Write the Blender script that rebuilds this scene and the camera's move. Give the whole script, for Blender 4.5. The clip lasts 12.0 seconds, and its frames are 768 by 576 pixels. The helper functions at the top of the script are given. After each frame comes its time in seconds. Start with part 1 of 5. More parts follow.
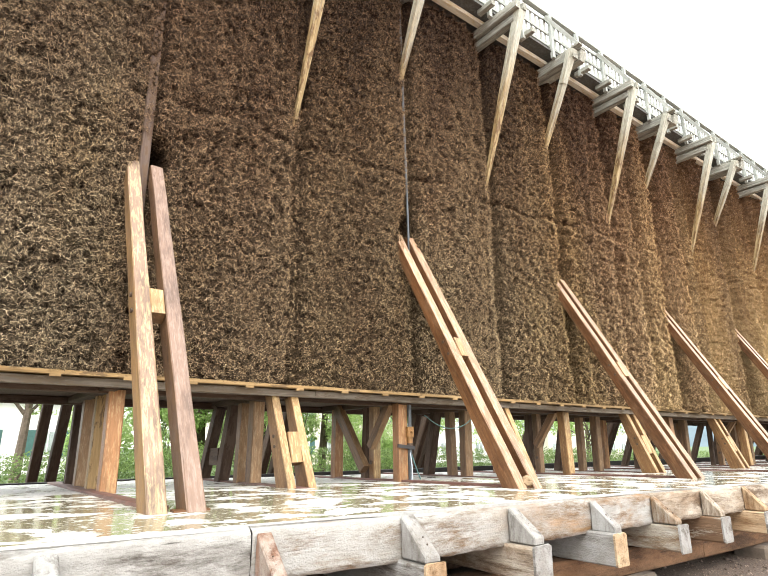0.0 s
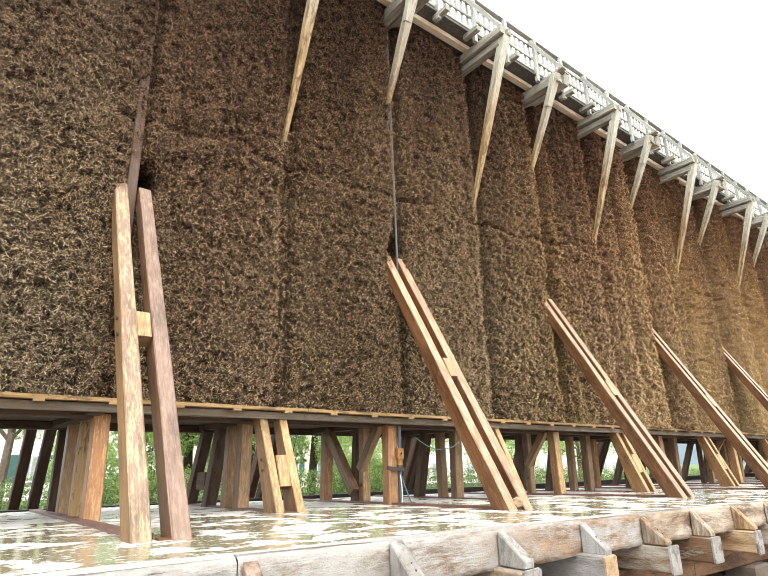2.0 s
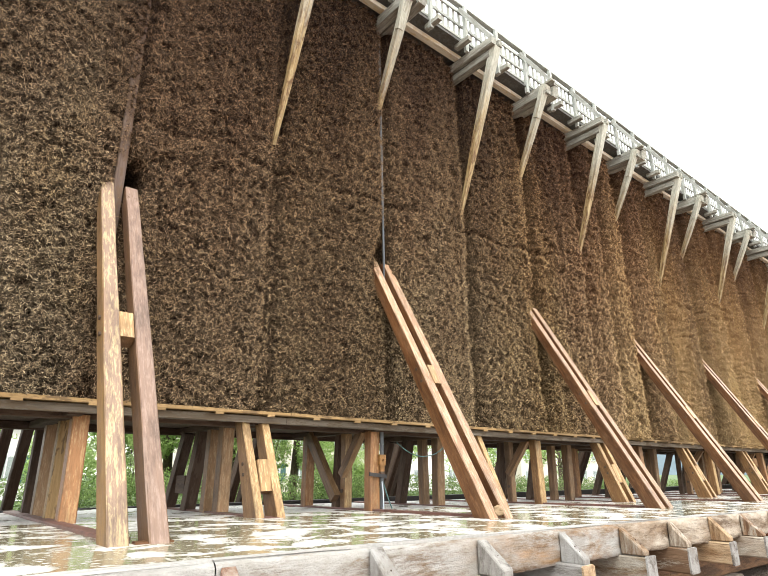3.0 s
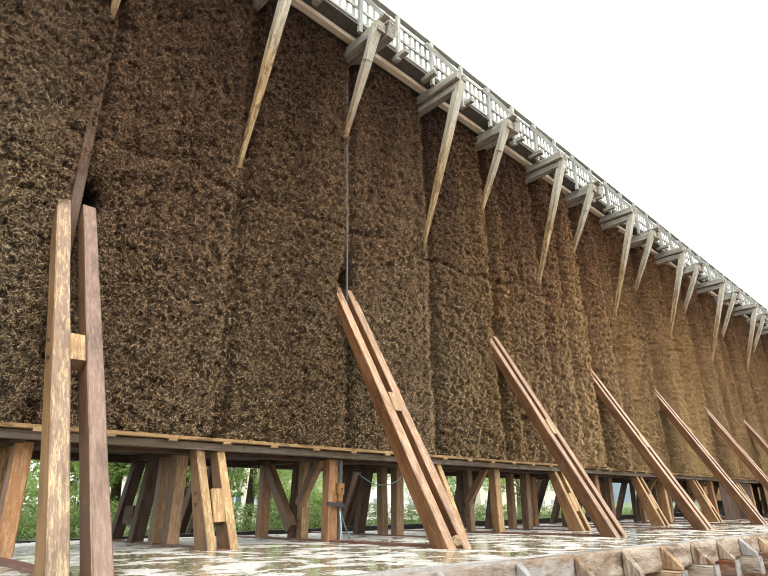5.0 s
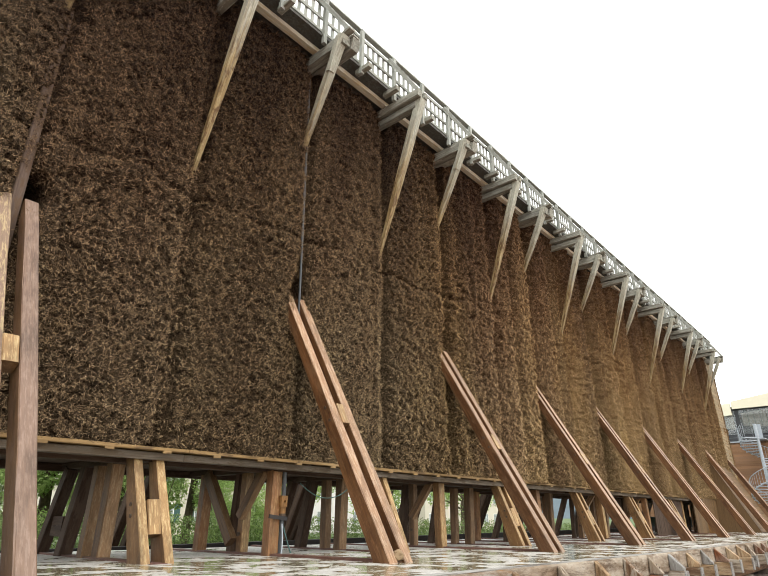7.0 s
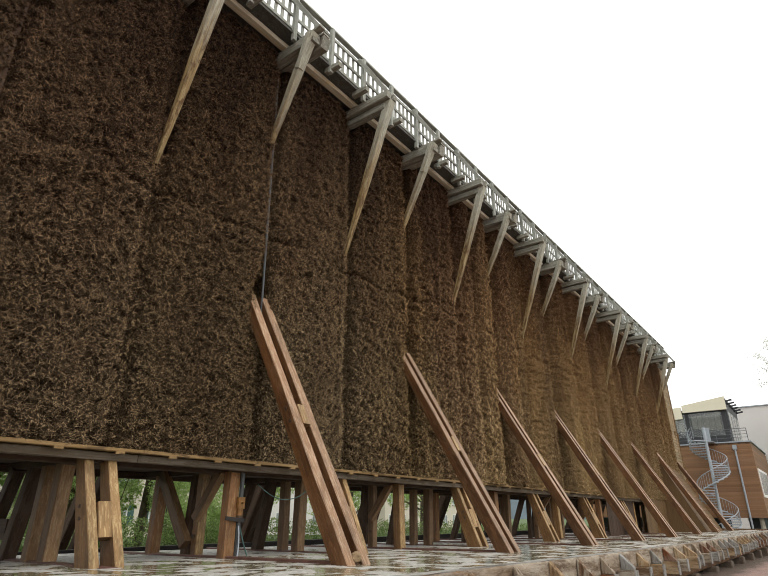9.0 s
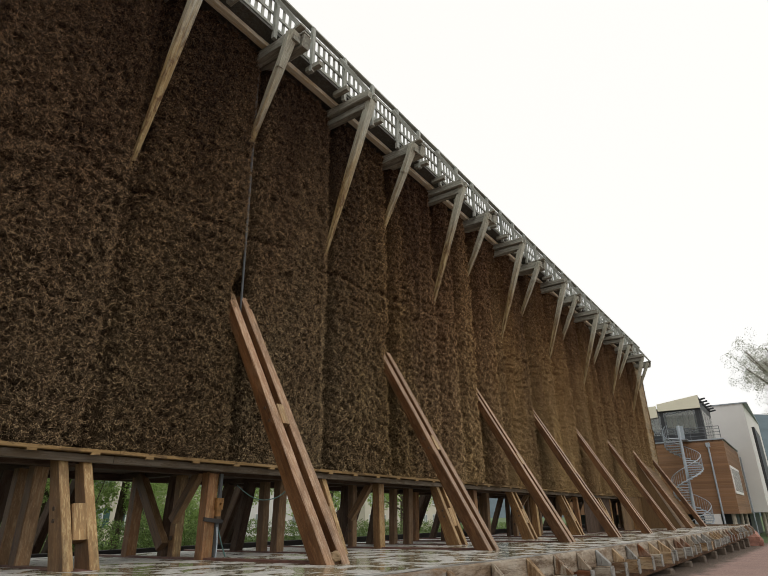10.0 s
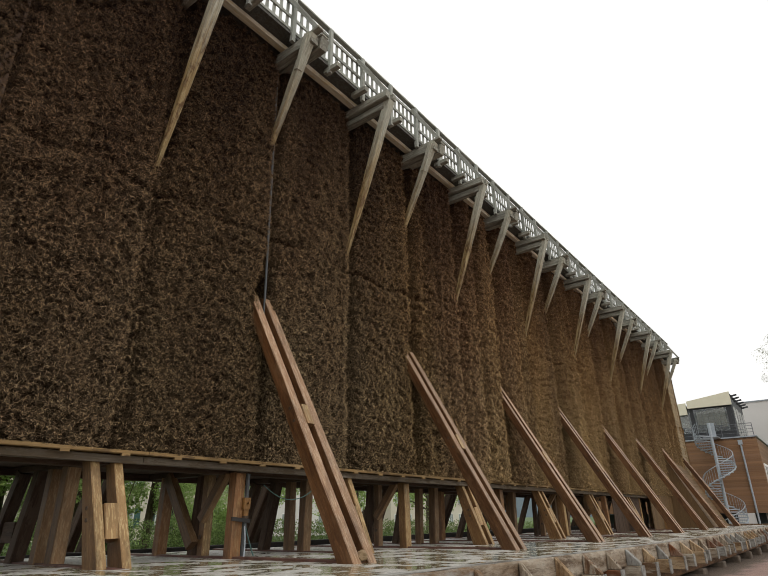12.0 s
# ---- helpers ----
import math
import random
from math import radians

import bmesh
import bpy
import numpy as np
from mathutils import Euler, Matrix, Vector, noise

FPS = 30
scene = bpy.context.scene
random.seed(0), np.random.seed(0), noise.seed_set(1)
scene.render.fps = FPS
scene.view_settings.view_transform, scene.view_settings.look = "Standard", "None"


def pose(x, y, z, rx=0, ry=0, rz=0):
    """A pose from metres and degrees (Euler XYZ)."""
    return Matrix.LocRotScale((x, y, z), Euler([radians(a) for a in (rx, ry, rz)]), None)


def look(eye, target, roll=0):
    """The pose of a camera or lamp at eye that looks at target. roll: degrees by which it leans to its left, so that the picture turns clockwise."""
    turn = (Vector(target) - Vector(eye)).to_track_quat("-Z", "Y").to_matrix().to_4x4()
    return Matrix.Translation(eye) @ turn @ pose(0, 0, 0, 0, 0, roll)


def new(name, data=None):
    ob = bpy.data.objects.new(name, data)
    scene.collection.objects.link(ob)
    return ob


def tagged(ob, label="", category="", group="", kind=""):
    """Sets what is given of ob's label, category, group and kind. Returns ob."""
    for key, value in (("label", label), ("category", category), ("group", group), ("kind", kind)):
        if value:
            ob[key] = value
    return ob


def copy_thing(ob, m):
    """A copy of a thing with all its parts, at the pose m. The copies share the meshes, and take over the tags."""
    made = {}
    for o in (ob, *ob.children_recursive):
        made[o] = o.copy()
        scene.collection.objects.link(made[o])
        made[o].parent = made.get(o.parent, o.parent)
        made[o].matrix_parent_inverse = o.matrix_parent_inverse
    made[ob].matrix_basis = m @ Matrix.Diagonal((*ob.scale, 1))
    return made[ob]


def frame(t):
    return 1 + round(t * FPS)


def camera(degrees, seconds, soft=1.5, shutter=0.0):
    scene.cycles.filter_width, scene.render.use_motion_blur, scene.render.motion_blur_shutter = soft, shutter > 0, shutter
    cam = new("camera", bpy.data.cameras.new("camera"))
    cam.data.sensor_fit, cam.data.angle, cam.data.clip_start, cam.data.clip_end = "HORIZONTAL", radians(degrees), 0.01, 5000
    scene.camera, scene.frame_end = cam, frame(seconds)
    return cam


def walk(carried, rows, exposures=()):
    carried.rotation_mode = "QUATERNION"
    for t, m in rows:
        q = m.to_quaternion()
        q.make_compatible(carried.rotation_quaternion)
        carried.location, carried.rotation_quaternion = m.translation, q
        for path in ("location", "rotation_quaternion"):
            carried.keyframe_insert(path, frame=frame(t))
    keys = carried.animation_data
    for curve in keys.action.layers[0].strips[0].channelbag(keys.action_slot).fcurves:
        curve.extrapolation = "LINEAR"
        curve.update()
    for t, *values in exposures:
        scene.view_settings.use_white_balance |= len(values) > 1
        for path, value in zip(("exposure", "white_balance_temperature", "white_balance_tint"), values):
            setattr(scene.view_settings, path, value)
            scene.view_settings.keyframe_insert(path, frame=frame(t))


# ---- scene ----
# x runs along the thorn wall, y into it, z = 0 is the brine level on the deck.
cam = camera(69.36, 12.0, soft=0.65)
ROWS = [
    (0.0, -1.297, -5.236, 0.522, -37.16, 15.86, 0.36),
    (0.5, -1.295, -5.252, 0.527, -37.22, 16.46, 0.93),
    (1.0, -1.294, -5.257, 0.531, -37.59, 16.80, 0.95),
    (1.5, -1.292, -5.259, 0.534, -37.69, 17.22, 1.20),
    (2.0, -1.294, -5.263, 0.540, -38.28, 17.84, 1.02),
    (2.5, -1.302, -5.268, 0.541, -38.80, 18.35, 0.36),
    (3.0, -1.300, -5.271, 0.544, -39.78, 18.39, 0.11),
    (5.0, -1.299, -5.282, 0.556, -43.81, 20.99, 0.24),
    (5.5, -1.299, -5.296, 0.554, -44.97, 21.56, -0.03),
    (6.0, -1.297, -5.295, 0.554, -46.08, 21.98, -0.18),
    (6.5, -1.296, -5.302, 0.555, -47.43, 22.18, -0.45),
    (7.0, -1.297, -5.308, 0.555, -48.88, 22.20, -0.34),
    (9.0, -1.273, -5.307, 0.565, -52.76, 22.30, -0.21),
    (9.5, -1.267, -5.311, 0.563, -54.18, 22.29, 0.02),
    (10.0, -1.274, -5.321, 0.548, -54.90, 22.32, 0.46),
    (10.5, -1.272, -5.329, 0.546, -54.76, 22.21, 0.59),
    (11.0, -1.276, -5.331, 0.545, -54.32, 22.17, 0.49),
    (11.5, -1.277, -5.324, 0.544, -53.69, 22.23, 0.65),
    (12.0, -1.277, -5.321, 0.540, -52.48, 22.32, 0.54),
]


def turned(x, y, z, yaw, pitch, roll):
    """Yaw to the left, pitch up, roll to the right, in degrees."""
    turn = Matrix.Rotation(radians(yaw), 4, "Z") @ Matrix.Rotation(radians(90 + pitch), 4, "X") @ Matrix.Rotation(radians(-roll), 4, "Z")
    return Matrix.Translation((x, y, z)) @ turn


EXPOSURES = [(0.0, 1.41, 6370, 10), (1.5, 1.34, 6390, 10), (3.0, 1.14, 6420, 10), (5.0, 0.86, 6500, 10), (6.0, 0.71, 6530, 10), (7.0, 0.42, 6570, 10), (9.0, -0.26, 6640, 10), (10.0, -0.74, 6660, 10), (11.5, -0.76, 6660, 10), (12.0, -0.65, 6650, 10)]
walk(cam, [(r[0], turned(*r[1:])) for r in ROWS], EXPOSURES)

# ---- light: a bright overcast sky ----
world = bpy.data.worlds.new("overcast")
scene.world = world
world.use_nodes = True
wn, wl = world.node_tree.nodes, world.node_tree.links
wn.clear()
sky = wn.new("ShaderNodeTexSky")
sky.sky_type, sky.sun_disc = "NISHITA", False
sky.sun_elevation, sky.sun_rotation = radians(48), radians(200)
sky.dust_density = 4.0
sky_bg = wn.new("ShaderNodeBackground")
sky_bg.inputs["Strength"].default_value = 0.05
sky.air_density = 0.5
cloud_bg = wn.new("ShaderNodeBackground")
cloud_bg.inputs["Color"].default_value = (1.0, 0.998, 0.965, 1)
cloud_bg.inputs["Strength"].default_value = 1.62
both = wn.new("ShaderNodeAddShader")
wout = wn.new("ShaderNodeOutputWorld")
wl.new(sky.outputs[0], sky_bg.inputs["Color"])
wl.new(sky_bg.outputs[0], both.inputs[0])
wl.new(cloud_bg.outputs[0], both.inputs[1])
wl.new(both.outputs[0], wout.inputs["Surface"])
sun = new("sun", bpy.data.lights.new("sun", "SUN"))
sun.data.energy, sun.data.angle, sun.data.color = 0.55, radians(30), (1.0, 0.97, 0.92)
sun.matrix_world = look((0, 0, 30), (8, 14, 8))


# ---- materials ----
def node_material(name):
    m = bpy.data.materials.new(name)
    m.use_nodes = True
    nt = m.node_tree
    nt.nodes.clear()
    out = nt.nodes.new("ShaderNodeOutputMaterial")
    bsdf = nt.nodes.new("ShaderNodeBsdfPrincipled")
    nt.links.new(bsdf.outputs[0], out.inputs[0])
    return m, nt, bsdf


def link(nt, a, b):
    nt.links.new(a, b)


def mapped(nt, scale, offset_by_object=True, coord="Object"):
    tc = nt.nodes.new("ShaderNodeTexCoord")
    mp = nt.nodes.new("ShaderNodeMapping")
    mp.inputs["Scale"].default_value = scale
    src = tc.outputs[coord]
    if offset_by_object:
        info = nt.nodes.new("ShaderNodeObjectInfo")
        mul = nt.nodes.new("ShaderNodeMath")
        mul.operation = "MULTIPLY"
        mul.inputs[1].default_value = 37.0
        link(nt, info.outputs["Random"], mul.inputs[0])
        add = nt.nodes.new("ShaderNodeVectorMath")
        link(nt, src, add.inputs[0])
        link(nt, mul.outputs[0], add.inputs[1])
        src = add.outputs[0]
    link(nt, src, mp.inputs[0])
    return mp.outputs[0]


def noise_tex(nt, vec, scale, detail=5.0, rough=0.6, distortion=0.0):
    n = nt.nodes.new("ShaderNodeTexNoise")
    n.inputs["Scale"].default_value = scale
    n.inputs["Detail"].default_value = detail
    n.inputs["Roughness"].default_value = rough
    n.inputs["Distortion"].default_value = distortion
    link(nt, vec, n.inputs["Vector"])
    return n.outputs[0]


def ramp(nt, fac, stops):
    r = nt.nodes.new("ShaderNodeValToRGB")
    els = r.color_ramp.elements
    while len(els) < len(stops):
        els.new(0.5)
    for e, (p, c) in zip(els, stops):
        e.position = p
        e.color = (*c, 1) if len(c) == 3 else c
    link(nt, fac, r.inputs[0])
    return r.outputs[0]


def mix(nt, fac, a, b, mode="MIX"):
    m = nt.nodes.new("ShaderNodeMix")
    m.data_type, m.blend_type = "RGBA", mode
    for sock, v in ((m.inputs[0], fac), (m.inputs[6], a), (m.inputs[7], b)):
        if hasattr(v, "links"):
            link(nt, v, sock)
        else:
            sock.default_value = (*v, 1) if isinstance(v, tuple) else v
    return m.outputs[2]


def bump(nt, bsdf, height, strength, distance=0.01):
    b = nt.nodes.new("ShaderNodeBump")
    b.inputs["Strength"].default_value = strength
    b.inputs["Distance"].default_value = distance
    link(nt, height, b.inputs["Height"])
    link(nt, b.outputs[0], bsdf.inputs["Normal"])


def grey(v):
    return (v, v, v)


def timber_material(name, dark, mid, light, patch, patch_amount, rough=0.75, fleck=0.0, bleach=None, face=None):
    """Sawn timber: grain along local z, knots of tone, wear patches of another colour; face: two paler tones that paint
    light and wear on its front.
    """
    m, nt, bsdf = node_material(name)
    vec = mapped(nt, (9, 9, 0.45))
    grain = noise_tex(nt, vec, 2.2, 7, 0.6, 0.3)
    col = ramp(nt, grain, [(0.25, dark), (0.5, mid), (0.78, light)])
    fine = noise_tex(nt, mapped(nt, (60, 60, 2.5)), 2.0, 4, 0.6)
    col = mix(nt, 0.45, col, ramp(nt, fine, [(0.3, grey(0.35)), (0.7, grey(1.0))]), "MULTIPLY")
    blot = noise_tex(nt, mapped(nt, (6.0, 6.0, 1.6)), 1.5, 9, 0.76, 0.2)
    mask = ramp(nt, blot, [(0.62 - 0.30 * patch_amount, grey(0)), (0.66 - 0.28 * patch_amount, grey(1))])
    col = mix(nt, mask, col, patch)
    info = nt.nodes.new("ShaderNodeObjectInfo")
    tone = ramp(nt, info.outputs["Random"], [(0, grey(0.72)), (1, grey(1.0))])
    col = mix(nt, 1.0, col, tone, "MULTIPLY")
    if fleck:
        fl = ramp(nt, noise_tex(nt, mapped(nt, (14, 14, 3.2)), 2.4, 9, 0.76), [(0.52, grey(0)), (0.68, grey(fleck))])
        col = mix(nt, fl, col, tuple(min(0.6, 1.5 * c + 0.06) for c in light))
    if bleach:
        # silvered by the weather at its upper end, sheltered timber keeps its colour
        tc = nt.nodes.new("ShaderNodeTexCoord")
        sep = nt.nodes.new("ShaderNodeSeparateXYZ")
        link(nt, tc.outputs["Object"], sep.inputs[0])
        reach = nt.nodes.new("ShaderNodeMath")
        reach.operation = "MULTIPLY_ADD"
        link(nt, noise_tex(nt, mapped(nt, (14, 14, 0.8)), 1.5, 6, 0.65), reach.inputs[0])
        reach.inputs[1].default_value = 3.6
        link(nt, sep.outputs["Z"], reach.inputs[2])
        silver = ramp(nt, fine, [(0.3, tuple(0.45 * c for c in bleach)), (0.7, tuple(1.5 * c for c in bleach))])
        stretch = nt.nodes.new("ShaderNodeMapRange")
        stretch.inputs["From Min"].default_value, stretch.inputs["From Max"].default_value = 2.4, 4.0
        link(nt, reach.outputs[0], stretch.inputs["Value"])
        col = mix(nt, ramp(nt, stretch.outputs[0], [(0.0, grey(0.9)), (1.0, grey(0))]), col, silver)
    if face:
        # paler front: light put into the colour, plus stain flaked to raw wood
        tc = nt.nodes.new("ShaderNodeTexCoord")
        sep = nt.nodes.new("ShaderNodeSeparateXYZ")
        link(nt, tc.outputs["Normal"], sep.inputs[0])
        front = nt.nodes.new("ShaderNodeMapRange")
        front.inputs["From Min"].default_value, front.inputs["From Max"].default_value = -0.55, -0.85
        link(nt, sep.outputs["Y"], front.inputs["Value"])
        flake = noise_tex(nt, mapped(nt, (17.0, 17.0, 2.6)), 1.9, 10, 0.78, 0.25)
        worn_lit = mix(nt, ramp(nt, flake, [(0.50, grey(0)), (0.56, grey(1))]), face[1], face[0])
        worn_lit = mix(nt, 0.5, worn_lit, ramp(nt, fine, [(0.3, grey(0.45)), (0.65, grey(1.0))]), "MULTIPLY")
        worn_lit = mix(nt, 1.0, worn_lit, tone, "MULTIPLY")
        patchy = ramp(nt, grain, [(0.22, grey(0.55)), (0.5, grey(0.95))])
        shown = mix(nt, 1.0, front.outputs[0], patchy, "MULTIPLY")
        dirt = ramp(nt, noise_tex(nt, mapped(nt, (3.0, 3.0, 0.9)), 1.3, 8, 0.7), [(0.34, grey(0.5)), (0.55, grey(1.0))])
        col = mix(nt, 1.0, mix(nt, shown, col, worn_lit), dirt, "MULTIPLY")
    link(nt, col, bsdf.inputs["Base Color"])
    bsdf.inputs["Roughness"].default_value = rough
    bsdf.inputs["Specular IOR Level"].default_value = 0.3
    bump(nt, bsdf, mix(nt, 0.5, grain, fine), 0.6, 0.008)
    return m


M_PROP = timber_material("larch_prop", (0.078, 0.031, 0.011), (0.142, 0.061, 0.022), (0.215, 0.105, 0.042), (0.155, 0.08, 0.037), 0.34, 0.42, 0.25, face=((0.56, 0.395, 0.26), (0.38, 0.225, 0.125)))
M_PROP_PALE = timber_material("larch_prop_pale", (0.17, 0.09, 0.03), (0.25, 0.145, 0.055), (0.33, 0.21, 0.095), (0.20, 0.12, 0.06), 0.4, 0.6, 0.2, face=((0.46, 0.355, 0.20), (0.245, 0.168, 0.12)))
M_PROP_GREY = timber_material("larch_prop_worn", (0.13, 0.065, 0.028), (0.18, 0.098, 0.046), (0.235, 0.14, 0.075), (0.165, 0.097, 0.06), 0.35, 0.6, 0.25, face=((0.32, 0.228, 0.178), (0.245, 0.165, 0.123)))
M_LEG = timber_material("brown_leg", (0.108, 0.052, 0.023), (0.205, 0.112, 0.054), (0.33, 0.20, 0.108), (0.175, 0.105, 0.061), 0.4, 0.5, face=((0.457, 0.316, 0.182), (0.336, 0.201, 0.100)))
# wet dark wood, part of whose tone is the shade under the wall
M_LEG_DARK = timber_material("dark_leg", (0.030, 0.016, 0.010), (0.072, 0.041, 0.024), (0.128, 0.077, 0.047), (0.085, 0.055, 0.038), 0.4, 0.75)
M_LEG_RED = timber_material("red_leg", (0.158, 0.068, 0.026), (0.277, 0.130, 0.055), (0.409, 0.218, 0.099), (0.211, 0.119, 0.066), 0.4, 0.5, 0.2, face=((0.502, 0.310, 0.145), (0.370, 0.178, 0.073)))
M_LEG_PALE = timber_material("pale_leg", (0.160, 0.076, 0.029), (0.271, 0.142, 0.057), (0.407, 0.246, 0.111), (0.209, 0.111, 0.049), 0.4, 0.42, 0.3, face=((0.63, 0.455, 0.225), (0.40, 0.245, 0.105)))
M_GREY = timber_material("weathered_grey", (0.085, 0.088, 0.07), (0.32, 0.325, 0.27), (0.58, 0.59, 0.505), (0.21, 0.20, 0.155), 0.35, 0.8, 0.3)
M_BRACE = timber_material("brace_oak", (0.085, 0.052, 0.02), (0.29, 0.20, 0.085), (0.52, 0.42, 0.22), (0.12, 0.066, 0.024), 0.36, 0.6, 0.3, (0.37, 0.38, 0.315))
M_PLANK = timber_material("pale_plank", (0.55, 0.50, 0.36), (0.74, 0.69, 0.54), (0.84, 0.80, 0.67), (0.58, 0.48, 0.30), 0.35, 0.7)
M_SLAT = timber_material("brown_slat", (0.10, 0.055, 0.022), (0.17, 0.10, 0.043), (0.24, 0.155, 0.07), (0.14, 0.085, 0.04), 0.35, 0.7)
M_POST = timber_material("wall_post", (0.10, 0.068, 0.050), (0.155, 0.108, 0.082), (0.21, 0.155, 0.12), (0.12, 0.075, 0.045), 0.4, 0.8)
M_LEDGE = timber_material("ledge_pine", (0.20, 0.12, 0.045), (0.33, 0.21, 0.085), (0.42, 0.29, 0.14), (0.13, 0.08, 0.035), 0.3, 0.6)
M_LATH = timber_material("pale_lath", (0.25, 0.185, 0.10), (0.38, 0.29, 0.165), (0.48, 0.38, 0.235), (0.22, 0.15, 0.075), 0.3, 0.7)
M_BRACKET = timber_material("bracket_timber", (0.09, 0.046, 0.022), (0.17, 0.10, 0.054), (0.26, 0.18, 0.11), (0.27, 0.235, 0.185), 0.32, 0.8, 0.3)
M_BEAM = timber_material("sill_grey", (0.090, 0.072, 0.054), (0.190, 0.157, 0.120), (0.320, 0.280, 0.230), (0.120, 0.090, 0.059), 0.4, 0.8)
M_FLOORING = timber_material("gallery_flooring", (0.06, 0.062, 0.056), (0.125, 0.13, 0.118), (0.20, 0.207, 0.19), (0.09, 0.085, 0.07), 0.4, 0.85)
M_RAIL = timber_material("railing_grey", (0.24, 0.26, 0.235), (0.42, 0.45, 0.41), (0.58, 0.615, 0.57), (0.30, 0.315, 0.275), 0.4, 0.8)


def plain(name, color, rough=0.6, metal=0.0, scale=6.0, vary=0.3):
    m, nt, bsdf = node_material(name)
    n = noise_tex(nt, mapped(nt, (1, 1, 1)), scale, 6, 0.65)
    dark = tuple(c * (1 - vary) for c in color)
    col = ramp(nt, n, [(0.3, dark), (0.7, color)])
    link(nt, col, bsdf.inputs["Base Color"])
    bsdf.inputs["Roughness"].default_value = rough
    bsdf.inputs["Metallic"].default_value = metal
    bump(nt, bsdf, n, 0.2, 0.01)
    return m


def along_wall(nt, wobble, low, high):
    """How far along the wall, 0 to 1 between low and high, with an uneven border that runs up and down."""
    geo = nt.nodes.new("ShaderNodeNewGeometry")
    sep = nt.nodes.new("ShaderNodeSeparateXYZ")
    link(nt, geo.outputs["Position"], sep.inputs[0])
    wob = nt.nodes.new("ShaderNodeMath")
    wob.operation = "MULTIPLY_ADD"
    link(nt, noise_tex(nt, mapped(nt, (1, 1, 0.3), False), 1.1, 5, 0.65), wob.inputs[0])
    wob.inputs[1].default_value = wobble
    link(nt, sep.outputs["X"], wob.inputs[2])
    mr = nt.nodes.new("ShaderNodeMapRange")
    mr.inputs["From Min"].default_value, mr.inputs["From Max"].default_value = low + wobble / 2, high + wobble / 2
    link(nt, wob.outputs[0], mr.inputs["Value"])
    return mr.outputs[0], sep.outputs["Z"]


# colour of the thorn bay by bay: crusted pale, red or golden; factors above 1 paint extra light into the far bays
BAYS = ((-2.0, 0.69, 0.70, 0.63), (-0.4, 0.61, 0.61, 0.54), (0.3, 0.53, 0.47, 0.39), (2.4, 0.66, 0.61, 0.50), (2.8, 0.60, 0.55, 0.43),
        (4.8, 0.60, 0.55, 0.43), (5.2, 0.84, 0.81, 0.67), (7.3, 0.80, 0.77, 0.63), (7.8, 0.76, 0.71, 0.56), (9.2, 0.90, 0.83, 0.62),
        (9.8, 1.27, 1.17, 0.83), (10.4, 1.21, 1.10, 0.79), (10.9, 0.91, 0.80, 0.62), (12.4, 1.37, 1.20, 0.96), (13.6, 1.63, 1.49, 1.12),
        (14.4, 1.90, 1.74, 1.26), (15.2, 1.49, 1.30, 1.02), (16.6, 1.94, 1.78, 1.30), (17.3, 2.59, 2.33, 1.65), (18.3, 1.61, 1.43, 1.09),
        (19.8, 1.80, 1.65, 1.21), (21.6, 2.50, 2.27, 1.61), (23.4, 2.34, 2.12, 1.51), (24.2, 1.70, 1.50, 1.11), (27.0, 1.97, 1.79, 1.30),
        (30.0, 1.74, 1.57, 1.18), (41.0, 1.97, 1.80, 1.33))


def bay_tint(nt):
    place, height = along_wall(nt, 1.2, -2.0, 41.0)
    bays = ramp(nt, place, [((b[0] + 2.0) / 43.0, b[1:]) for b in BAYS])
    # brine soaks the upper tiers above pale mineral crust; gallery shade is painted in
    soak_shade = nt.nodes.new("ShaderNodeMath")
    soak_shade.operation = "MULTIPLY_ADD"
    link(nt, noise_tex(nt, mapped(nt, (1, 1, 0.12), False), 1.3, 4, 0.6), soak_shade.inputs[0])
    soak_shade.inputs[1].default_value = 6.0
    link(nt, height, soak_shade.inputs[2])
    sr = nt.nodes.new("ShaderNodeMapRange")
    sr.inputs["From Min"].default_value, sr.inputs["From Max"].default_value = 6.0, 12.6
    link(nt, soak_shade.outputs[0], sr.inputs["Value"])
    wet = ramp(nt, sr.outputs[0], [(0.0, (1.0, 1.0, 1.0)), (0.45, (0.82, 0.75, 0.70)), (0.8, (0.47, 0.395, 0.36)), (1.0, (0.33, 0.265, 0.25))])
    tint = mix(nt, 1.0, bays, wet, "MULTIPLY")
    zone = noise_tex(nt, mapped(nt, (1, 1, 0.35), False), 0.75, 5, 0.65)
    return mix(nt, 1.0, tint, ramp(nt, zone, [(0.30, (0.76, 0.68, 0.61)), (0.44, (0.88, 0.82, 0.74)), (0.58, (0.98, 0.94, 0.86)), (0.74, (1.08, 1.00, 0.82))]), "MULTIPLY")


def far_lift(nt):
    """0 in the near bays, 1 in the far ones, whose gaps get light put into the colour."""
    return along_wall(nt, 0.0, 8.0, 24.0)[0]


